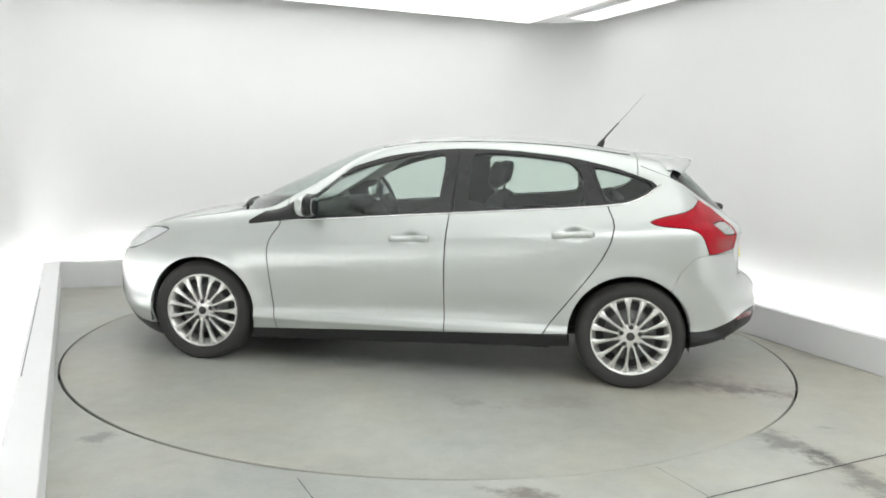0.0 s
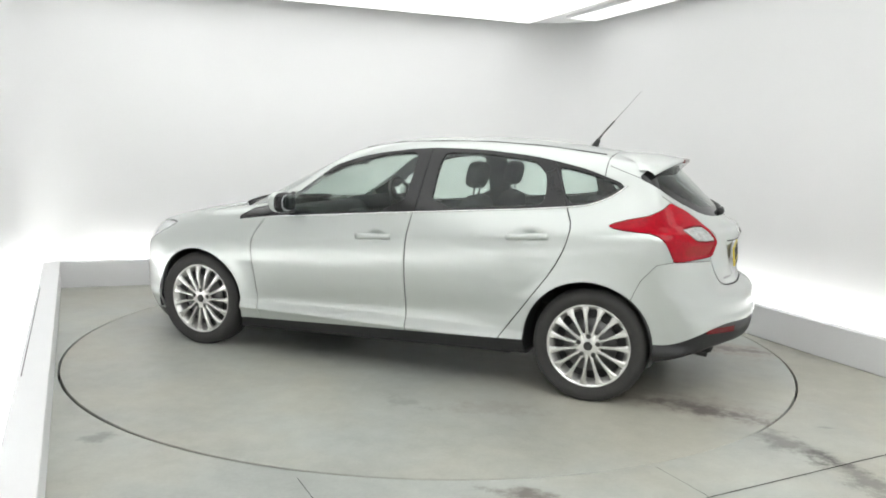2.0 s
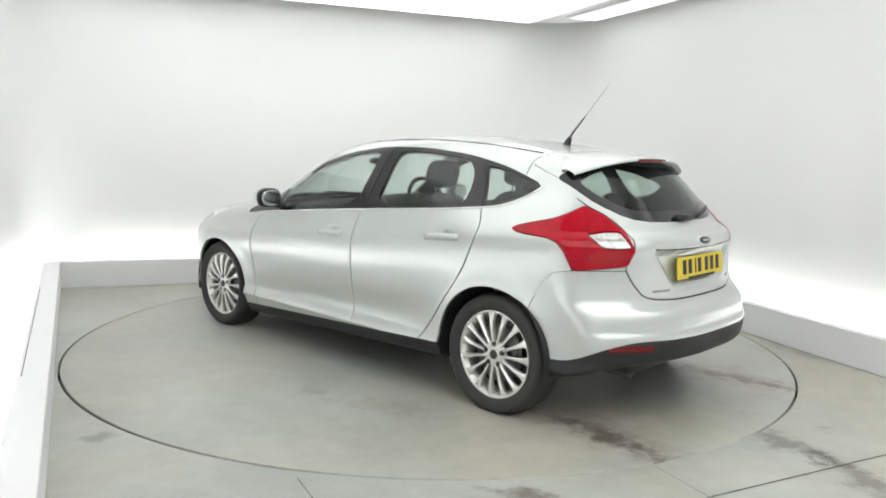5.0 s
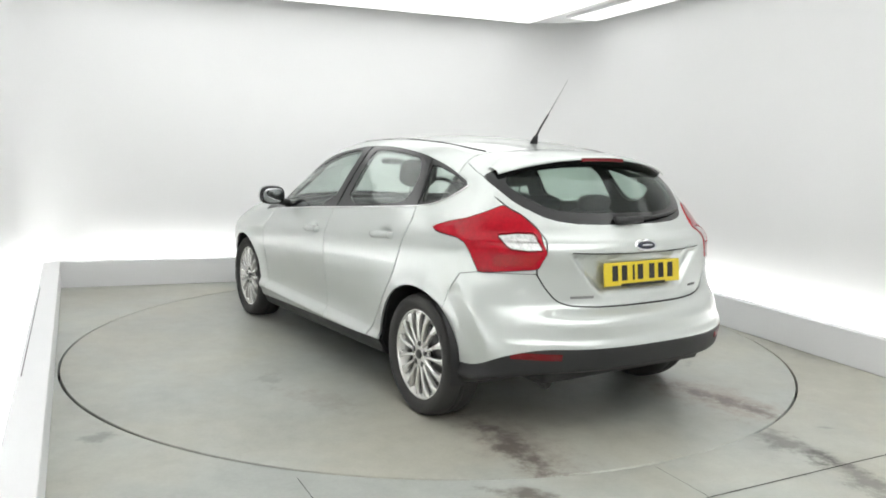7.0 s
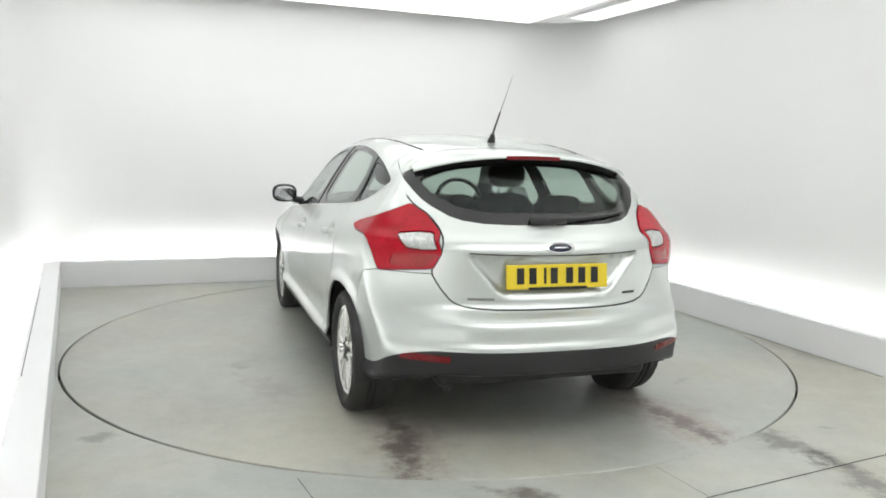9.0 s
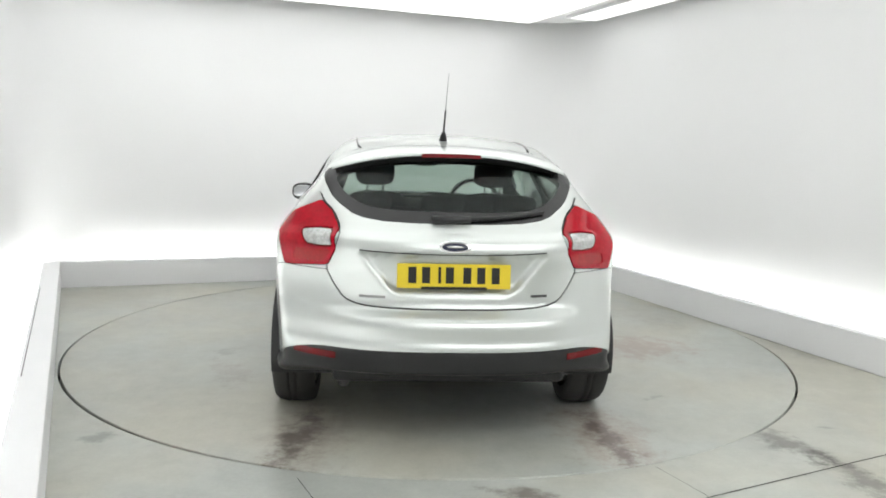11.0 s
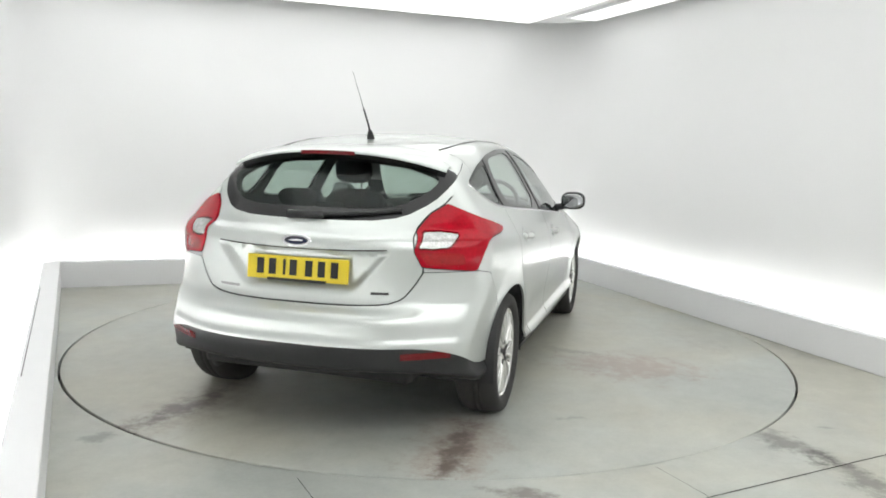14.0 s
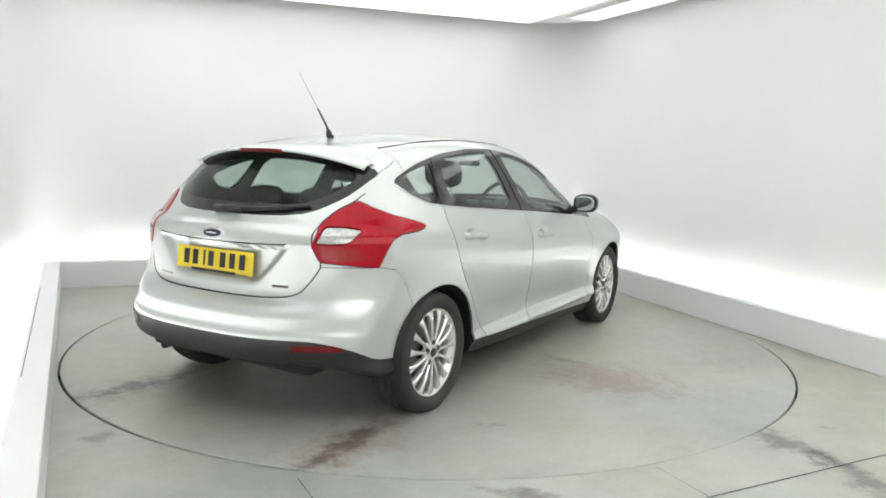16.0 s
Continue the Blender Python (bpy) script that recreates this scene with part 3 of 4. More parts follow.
def build_skin():
    sh = Shell()
    G = 0.0036
    rear = lambda c: (c[:, 0] < -1.30) & (c[:, 2] > 0.6)
    corner = lambda c: (c[:, 0] < -1.25) & (c[:, 2] > 0.6)
    mid = lambda c: (c[:, 1] > 0.5) & (np.abs(c[:, 0]) < 1.6)
    doors = lambda c: mid(c) & (c[:, 2] < 1.12)
    side_hi = lambda c: (c[:, 1] > 0.4) & (c[:, 2] > 0.82) & (on_side(c) | ((c[:, 0] > 0.6) & (c[:, 2] < 1.06) & (skin_parts(c)[0] > skin_parts(c)[1] - 0.045)))
    jobs = [(side_uv, DLO, 0, side_hi), (side_uv, GLASS_FRONT, 0, side_hi), (side_uv, GLASS_REAR, 0, side_hi), (side_uv, GLASS_QUARTER, 0, side_hi),
            (side_uv, DOOR_FRONT, G, doors), (side_uv, DOOR_REAR, G, doors), (lamp_uv, LAMP, 0.0024, corner), (lamp_uv, LAMP_CLEAR, 0.004, corner), (lamp_uv, LAMP_LOW, 0, corner),
            (rear_uv, TAILGATE, G, rear), (rear_uv, GLASS_BACK, 0, rear), (rear_uv, GLASS_CLEAR, 0, rear), (lamp_uv, BUMPER, 0.0018, lambda c: c[:, 0] < -1.45),
            (rear_uv, SCREEN, 0, lambda c: (c[:, 0] > 0.2) & on_top(c)), (plan_uv, BONNET, G, lambda c: (c[:, 0] > 1.0) & (c[:, 2] > 0.6) & on_top(c)),
            (side_uv, HEADLAMP, G, lambda c: (c[:, 0] > 1.5) & (c[:, 1] > 0.3)), (rear_uv, GRILLE, 0, lambda c: c[:, 0] > 1.8)]
    for uv, poly, gap, mask in jobs:
        for s in ((0,) if gap == 0 else (-gap, gap)):
            sh.cut(lambda v: poly_distance(uv(v), poly) + s, mask)
    for cx, cz, r in ARCHES:
        sh.cut(lambda v: np.hypot(v[:, 0] - cx, v[:, 2] - cz) - r, lambda c: c[:, 1] > 0.5)
    sh.cut(black_line, lambda c: c[:, 0] < -1.5)
    sh.cut(sill_line, lambda c: np.abs(c[:, 0]) < 1.4)
    sh.cut(lambda v: v[:, 0] + 1.325, lambda c: c[:, 2] > 1.2)
    sh.cut(lambda v: v[:, 0] + 1.330, lambda c: c[:, 2] > 1.2)
    c, _, _ = sh.centres()
    D = lambda uv, poly: poly_distance(uv(c), poly)
    x, y, z = c.T
    kind = np.full(len(c), "quarter_panel", dtype=object)
    top = on_top(c)
    kind[top & (x > -1.3)] = "roof"
    kind[(x > 0.85) & (z < 1.0)] = "front_wing"
    kind[(x > 1.62) & (z < 0.66)] = "front_bumper"
    kind[(x > 1.95)] = "front_bumper"
    b = D(lamp_uv, BUMPER)
    kind[(x < -1.45) & (b < 0) & (z < 0.92)] = "rear_bumper"
    kind[(x < -1.45) & (np.abs(b) < 0.0018) & (z < 0.92)] = "bumper_gap"
    on = doors(c)
    for poly, nm in ((DOOR_FRONT, "front_door"), (DOOR_REAR, "rear_door")):
        d = D(side_uv, poly)
        kind[on & (d < 0)] = nm
    for poly in (DOOR_FRONT, DOOR_REAR):
        kind[on & (np.abs(D(side_uv, poly)) < G) & (z > 0.2)] = "door_gap"
    bo = D(plan_uv, BONNET)
    at = (x > 1.0) & (z > 0.6) & top
    kind[at & (bo < 0)] = "bonnet"
    kind[at & (np.abs(bo) < G)] = "bonnet_gap"
    at = (x > 0.2) & top
    kind[at & (D(rear_uv, SCREEN) < 0)] = "windscreen"
    kind[at & (x > 0.9) & (D(rear_uv, SCREEN) > 0) & (x < 1.30) & (bo > 0) & (y < 0.66) & (z > 0.9)] = "cowl"
    at = side_hi(c)
    kind[at & (D(side_uv, DLO) < 0)] = "window_trim"
    for poly, nm in ((GLASS_FRONT, "front_window"), (GLASS_REAR, "rear_window"), (GLASS_QUARTER, "quarter_window")):
        kind[at & (D(side_uv, poly) < 0)] = nm
    hl = D(side_uv, HEADLAMP)
    at = (x > 1.5) & (y > 0.3)
    kind[at & (hl < 0)] = "headlamp"
    kind[at & (np.abs(hl) < G)] = "headlamp_gap"
    kind[(x > 1.8) & (D(rear_uv, GRILLE) < 0)] = "grille"
    t = D(rear_uv, TAILGATE)
    sp = skin_parts(c)
    tail_like = sp[2] - sp[1] + 0.004
    at = rear(c) & (x < -1.33)
    behind = (z < 1.13) | (x < TAIL_SEAM(z))
    kind[at & (t < 0) & behind] = "tailgate"
    kind[at & (np.abs(t) < G) & (z < 1.14)] = "tailgate_gap"
    kind[(x < -1.325) & (x > -1.33) & (t < 0) & (z > 1.2)] = "tailgate_gap"
    kind[(x < -1.34) & (z > 0.95) & (D(rear_uv, GLASS_BACK) < 0) & ((tail_like > 0) | (z < 1.25)) & (x < TAIL_SEAM(z) + 0.05)] = "tailgate_window"
    la, lc, ll = D(lamp_uv, LAMP), D(lamp_uv, LAMP_CLEAR), D(lamp_uv, LAMP_LOW)
    at = corner(c)
    kind[at & (la < 0)] = "tail_lamp"
    kind[at & (np.abs(la) < 0.0024)] = "lamp_gap"
    kind[at & (lc < 0.004) & (la < -0.0024)] = "lamp_edge"
    kind[at & (lc < -0.004)] = "lamp_clear"
    kind[at & (ll < 0) & (la < -0.0024)] = "lamp_low"
    kind[(x < -1.5) & (black_line(c) < 0)] = "lower_bumper"
    kind[(np.abs(x) < 1.4) & (sill_line(c) < 0)] = "sill"
    kind[(x > 1.5) & (z < 0.205 + 0.065 * smooth_step(x, 1.75, 2.1))] = "lower_front_bumper"
    for cx, cz, r in ARCHES:
        kind[(np.hypot(x - cx, z - cz) < r) & (y > 0.5)] = "none"
    kind[z < 0.05] = "none"
    keep_largest(sh, kind, "tailgate_window", "tailgate")
    kind[(kind == "tailgate_window") & (D(rear_uv, GLASS_CLEAR) > 0)] = "glass_border"
    keep_largest(sh, kind, "tailgate_window", "glass_border")
    split_pieces(sh, kind, "door_gap")
    return sh, kind


CAR = new("car")
tagged(CAR, "silver five-door hatchback car with alloy wheels standing on the turntable", "car")
SHELL, KIND = build_skin()
NORMALS = Shell.normals(SHELL.V)


def panel(name, kinds, material, parent, label="", side=1, depth=0.012, push=0.0, both=False, backed=False, rim=True):
    """A piece of the skin as a mesh: side 1 left, -1 right, both: across the middle. It has a folded rim, or with backed an inner face."""
    idx = [i for i, k in enumerate(KIND) if k in kinds]
    used = sorted({v for i in idx for v in SHELL.F[i]})
    at = {v: i for i, v in enumerate(used)}
    V, NV = SHELL.V[used] - NORMALS[used] * push, NORMALS[used]
    F = [[at[v] for v in SHELL.F[i]] for i in idx]
    edges = {}
    for f in F:
        for a, b in zip(f, f[1:] + f[:1]):
            if (b, a) in edges:
                del edges[(b, a)]
            else:
                edges[(a, b)] = True
    verts, norms, faces = [V], [NV], [list(f) for f in F]
    count = len(V)
    if rim:
        for a, b in edges:
            if abs(V[a][1]) < 1e-5 and abs(V[b][1]) < 1e-5:
                continue
            e = V[b] - V[a]
            n = np.cross(e, NV[a])
            ln = np.linalg.norm(n)
            if ln < 1e-9:
                continue
            n = n / ln
            verts.append(np.array([V[a], V[b], V[b] - NV[b] * depth, V[a] - NV[a] * depth]))
            norms.append(np.array([n] * 4))
            faces.append([count + 1, count, count + 3, count + 2])
            count += 4
    if backed:
        verts.append(V - NV * depth)
        norms.append(-NV)
        faces += [[count + v for v in f[::-1]] for f in F]
        count += len(V)
    V, NV = np.vstack(verts), np.vstack(norms)
    flip = np.array((1, -1, 1))
    if both:
        middle = (np.abs(V[:, 1]) < 1e-5) & (np.abs(NV[:, 1]) < 0.02)
        twin = np.where(middle, np.arange(count), count + np.cumsum(~middle) - 1)
        faces = faces + [[int(twin[v]) for v in f[::-1]] for f in faces]
        V, NV = np.vstack([V, V[~middle] * flip]), np.vstack([NV, NV[~middle] * flip])
    elif side < 0:
        V, NV, faces = V * flip, NV * flip, [f[::-1] for f in faces]
    me = bpy.data.meshes.new(name)
    me.from_pydata(V.tolist(), [], faces)
    me.materials.append(material)
    me.polygons.foreach_set("use_smooth", [True] * len(me.polygons))
    me.normals_split_custom_set_from_vertices(NV.tolist())
    me.update()
    ob = new(name, me)
    ob.parent = parent
    return tagged(ob, label) if label else ob


def on_skin(x, y, z, way, lift=0.0):
    """The point of the skin met from outside along a way (a unit axis, towards the car)."""
    p, w = np.array((x, y, z), float), np.array(way, float)
    k = np.linspace(-1.2, 1.2, 2401)
    f = skin(p + k[:, None] * w)
    i = int(np.argmax(f < 0))
    q = p + k[i] * w
    return Vector(q - w * lift)


DOOR_GAPS = tuple(sorted({k for k in KIND if k.startswith("door_gap")}))
# outer panels
panel("roof", ("roof",), M_SILVER, CAR, both=True)
panel("bonnet", ("bonnet",), M_SILVER, CAR, both=True)
panel("windscreen", ("windscreen",), M_GLASS, CAR, "clear curved windscreen", both=True, depth=0.004, backed=True).visible_shadow = False
panel("cowl", ("cowl",), M_BLACK, CAR, "black plastic cowl under the windscreen", both=True)
panel("front_bumper", ("front_bumper",), M_SILVER, CAR, both=True)
panel("lower_front_bumper", ("lower_front_bumper",), M_BLACK, CAR, "black plastic lip", both=True)
panel("grille", ("grille",), M_GLOSSBLACK, CAR, "black grille", both=True, push=0.02)
REAR_BUMPER = panel("rear_bumper", ("rear_bumper",), M_SILVER, CAR, both=True)
LOWER_BUMPER = panel("lower_rear_bumper", ("lower_bumper",), M_BLACK, CAR, "black plastic lower bumper", both=True, push=0.006)
TAILGATE_OB = panel("tailgate", ("tailgate",), M_SILVER, CAR, both=True)
panel("tailgate_window", ("tailgate_window",), M_REARGLASS, TAILGATE_OB, "tinted rear window", both=True, depth=0.004, backed=True).visible_shadow = False
panel("glass_border", ("glass_border",), M_GLOSSBLACK, TAILGATE_OB, "black printed border of the rear window", both=True, depth=0.004)
panel("tailgate_seal", ("tailgate_gap",), M_SEAL, CAR, "dark rubber seal", both=True, push=0.007, rim=False)
panel("bonnet_seal", ("bonnet_gap",), M_SEAL, CAR, "dark rubber seal", both=True, push=0.007, rim=False)
for s in (1, -1):
    panel("quarter_panel", ("quarter_panel",), M_SILVER, CAR, side=s)
    panel("front_wing", ("front_wing",), M_SILVER, CAR, side=s)
    panel("sill", ("sill",), M_BLACK, CAR, "black plastic sill", side=s, push=0.01)
    fd = panel("front_door", ("front_door",), M_SILVER, CAR, side=s)
    rd = panel("rear_door", ("rear_door",), M_SILVER, CAR, side=s)
    panel("window_trim", ("window_trim",), M_GLOSSBLACK, CAR, "gloss black window surround", side=s, push=0.003, depth=0.02)
    panel("window", ("front_window",), M_GLASS, fd, "clear side window", side=s, push=0.006, depth=0.004, backed=True).visible_shadow = False
    panel("window", ("rear_window",), M_GLASS, rd, "clear side window", side=s, push=0.006, depth=0.004, backed=True).visible_shadow = False
    panel("quarter_window", ("quarter_window",), M_GLASS, CAR, "small clear quarter window", side=s, push=0.006, depth=0.004, backed=True).visible_shadow = False
    for nm, kd in tuple(("door_seal", k) for k in DOOR_GAPS) + (("tail_lamp_seal", "lamp_gap"), ("headlamp_seal", "headlamp_gap"), ("bumper_joint", "bumper_gap")):
        panel(nm, (kd,), M_SEAL, CAR, "dark rubber seal", side=s, push=0.007, rim=False)
    panel("headlamp", ("headlamp",), M_LAMP, CAR, "clear swept-back headlamp", side=s)
    tl = panel("tail_lamp", ("tail_lamp",), M_RED, CAR, "large red wrap-around tail lamp", side=s, depth=0.02, push=-0.004)
    panel("lens_edge", ("lamp_edge",), M_DEEPRED, tl, "dark red edge", side=s, push=0.002)
    panel("reversing_lens", ("lamp_clear",), M_CLEAR, tl, "clear reversing lens", side=s, push=-0.003)
    panel("lower_lens", ("lamp_low",), M_MIDRED, tl, "ribbed deep red lens", side=s, push=-0.001)
# inner lining behind all opaque panels
OPAQUE = ("roof", "bonnet", "front_bumper", "rear_bumper", "lower_bumper", "tailgate", "tailgate_gap", "bonnet_gap", "glass_border", *DOOR_GAPS, "lamp_gap", "headlamp_gap", "bumper_gap", "quarter_panel", "front_wing", "sill", "front_door", "rear_door", "window_trim", "headlamp", "tail_lamp", "lamp_edge", "lamp_clear", "lamp_low", "grille", "cowl", "lower_front_bumper")
panel("inner_lining", [k for k in OPAQUE if k != "roof"], M_INSIDE, CAR, "dark grey cabin lining", both=True, push=0.03, rim=False)
panel("headlining", ("roof",), M_HEADLINE, CAR, "light grey headlining", both=True, push=0.03, rim=False)


# ---- fittings of the car ----
def patch(name, outline, way, material, parent, label="", lift=0.004, n=(12, 4), thick=0.01):
    """A thin pad that follows the skin. outline: u, v -> a point off the skin, 0..1 each; way: towards the car."""
    verts, faces = [], []
    w = Vector(way)
    for i in range(n[0] + 1):
        for j in range(n[1] + 1):
            p = on_skin(*outline(i / n[0], j / n[1]), way, lift)
            verts.append(p)
    m = n[1] + 1
    tops = len(verts)
    verts += [v + w * thick for v in verts]
    for i in range(n[0]):
        for j in range(n[1]):
            a = i * m + j
            faces.append((a, a + m, a + m + 1, a + 1))
    rim = [i * m for i in range(n[0])] + [n[0] * m + j for j in range(n[1])] + [i * m + n[1] for i in range(n[0], 0, -1)] + [j for j in range(n[1], 0, -1)]
    for a, b in zip(rim, rim[1:] + rim[:1]):
        faces.append((a, b, b + tops, a + tops))
    bm = bmesh.new()
    vs = [bm.verts.new(v) for v in verts]
    for f in faces:
        bm.faces.new([vs[k] for k in f])
    bmesh.ops.recalc_face_normals(bm, faces=bm.faces)
    ob = part(name, bm, material, parent, label, smooth=False)
    return ob


def build_wheel(x, s):
    """One alloy wheel; s: 1 left, -1 right. It stands on the table with its outer face outwards."""
    R, RIM, LOW = 0.320, 0.232, 0.309
    barrel = lathe([(0.205, -0.19), (0.213, -0.185), (0.203, -0.12), (0.193, -0.06), (0.206, -0.03), (0.217, -0.012), (0.226, -0.002), (RIM, 0.0), (RIM + 0.003, -0.008), (RIM - 0.002, -0.02)], 60)
    wheel = part("wheel", barrel, M_ALLOY, CAR, "silver fifteen-spoke alloy wheel with a black tyre")
    wheel.matrix_basis = Matrix.Translation((x, s * (0.868 if x > 0 else 0.856), LOW)) @ (Matrix() if s > 0 else Matrix.Rotation(math.pi, 4, "Z"))
    tyre = lathe([(RIM - 0.012, -0.012), (RIM + 0.002, 0.0), (RIM + 0.012, 0.010), (0.262, 0.019), (0.278, 0.021), (0.292, 0.017), (0.303, 0.008), (0.311, -0.006), (0.316, -0.024), (R, -0.05),
                  (R, -0.062), (0.312, -0.064), (0.312, -0.070), (R, -0.072), (R + 0.0005, -0.093), (0.312, -0.095), (0.312, -0.101), (R, -0.103), (R, -0.135), (0.316, -0.165), (0.308, -0.18), (0.28, -0.195), (0.235, -0.185)], 72)
    for v in tyre.verts:      # flattened where it stands
        if v.co.z < -LOW + 0.012:
            v.co.y += 0.006 * (1 if v.co.y > -0.09 else -1)
        v.co.z = max(v.co.z, -LOW)
    part("tyre", tyre, M_TYRE, wheel, "worn black tyre")
    part("backing", lathe([(0.0001, -0.075), (0.12, -0.075), (0.206, -0.09)], 40), M_BLACK, wheel, "dark brake backing plate")
    part("brake_disc", lathe([(0.06, -0.05), (0.15, -0.05), (0.152, -0.058), (0.152, -0.07), (0.06, -0.07)], 40), M_DISC, wheel, "grey steel brake disc")
    # a spoke: narrow at the hub, ridged, wider at the rim
    bm = bmesh.new()
    rings = []
    for r, wd, h in ((0.045, 0.0085, -0.006), (0.065, 0.0085, -0.002), (0.085, 0.0080, 0.0), (0.11, 0.0078, 0.002), (0.145, 0.0092, 0.003), (0.175, 0.0118, 0.002), (0.198, 0.0160, -0.001), (0.212, 0.0225, -0.004), (0.222, 0.034, -0.007), (0.228, 0.044, -0.009)):
        rings.append([bm.verts.new(v) for v in ((-wd, h - 0.026, r), (-wd, h - 0.007, r), (-wd * 0.45, h, r), (wd * 0.45, h, r), (wd, h - 0.007, r), (wd, h - 0.026, r))])
    for a, b in zip(rings, rings[1:]):
        for i in range(6):
            bm.faces.new((a[i], a[(i + 1) % 6], b[(i + 1) % 6], b[i]))
    bm.faces.new(rings[0])
    bm.faces.new(rings[-1][::-1])
    bmesh.ops.recalc_face_normals(bm, faces=bm.faces)
    first = part("spoke", bm, M_ALLOY, wheel, smooth=False)
    for k in range(15):
        ob = first if k == 0 else new("spoke", first.data)
        ob.parent = wheel
        ob.matrix_basis = Matrix.Rotation(2 * math.pi * (k + 0.3) / 15, 4, "Y")
    part("hub", lathe([(0.0001, -0.004), (0.03, -0.004), (0.056, -0.006), (0.068, -0.010), (0.073, -0.016), (0.073, -0.03)], 40), M_ALLOY, wheel, "silver hub")
    part("centre_cap", lathe([(0.0001, 0.004), (0.015, 0.004), (0.022, 0.002), (0.025, -0.002), (0.025, -0.008)], 30), M_DARKMETAL, wheel, "dark round centre cap")
    nut = None
    for k in range(5):
        a = 2 * math.pi * (k + 0.25) / 5
        if nut is None:
            nut = part("wheel_nut", lathe([(0.0001, 0.002), (0.009, 0.002), (0.0150, -0.002), (0.0150, -0.012)], 6), M_DARKMETAL, wheel, "dark wheel nut", smooth=False)
            ob = nut
        else:
            ob = new("wheel_nut", nut.data)
            ob.parent = wheel
        ob.matrix_basis = Matrix.Translation((0.056 * math.cos(a), 0, 0.056 * math.sin(a)))
    return wheel


for wx in (1.318, -1.322):
    for ws in (1, -1):
        build_wheel(wx, ws)

# dark liners round the wheels and the floor pan
for cx, cz, r in ARCHES:
    for s in (1, -1):
        bm = bmesh.new()
        rows = []
        for k in range(25):
            a = math.pi * (-0.08 + 1.16 * k / 24)
            rows.append([bm.verts.new((cx + (r + e) * math.cos(a), s * yy, cz + (r + e) * math.sin(a))) for yy, e in ((0.47, 0.012), (0.6, 0.016), (0.80, 0.016), (0.872, 0.004))] + [bm.verts.new((cx, s * 0.47, cz))])
        for a, b in zip(rows, rows[1:]):
            for i in range(3):
                bm.faces.new((a[i], a[i + 1], b[i + 1], b[i]))
            bm.faces.new((a[4], a[0], b[0]))
        bmesh.ops.remove_doubles(bm, verts=bm.verts, dist=1e-5)
        part("wheel_arch_liner", bm, M_BLACK, CAR, "black wheel arch liner")
part("underbody", merged(box_bm(3.75, 1.1, 0.14, (-0.08, 0, 0.34), 0.03), box_bm(1.75, 1.60, 0.12, (0.0, 0, 0.25), 0.03), box_bm(0.3, 0.9, 0.12, (-1.75, 0, 0.36), 0.04)), M_BLACK, CAR, "dark underbody")
part("exhaust_pipe", tube_bm([(-1.7, 0.48, 0.27), (-1.85, 0.49, 0.275), (-1.925, 0.50, 0.268)], 0.026, 14), M_DARKMETAL, CAR, "grey exhaust tailpipe")
part("rear_silencer", merged(box_bm(0.24, 0.7, 0.13, (-1.74, 0.05, 0.375), 0.05, 3)), M_DARKMETAL, CAR, "dull metal silencer")


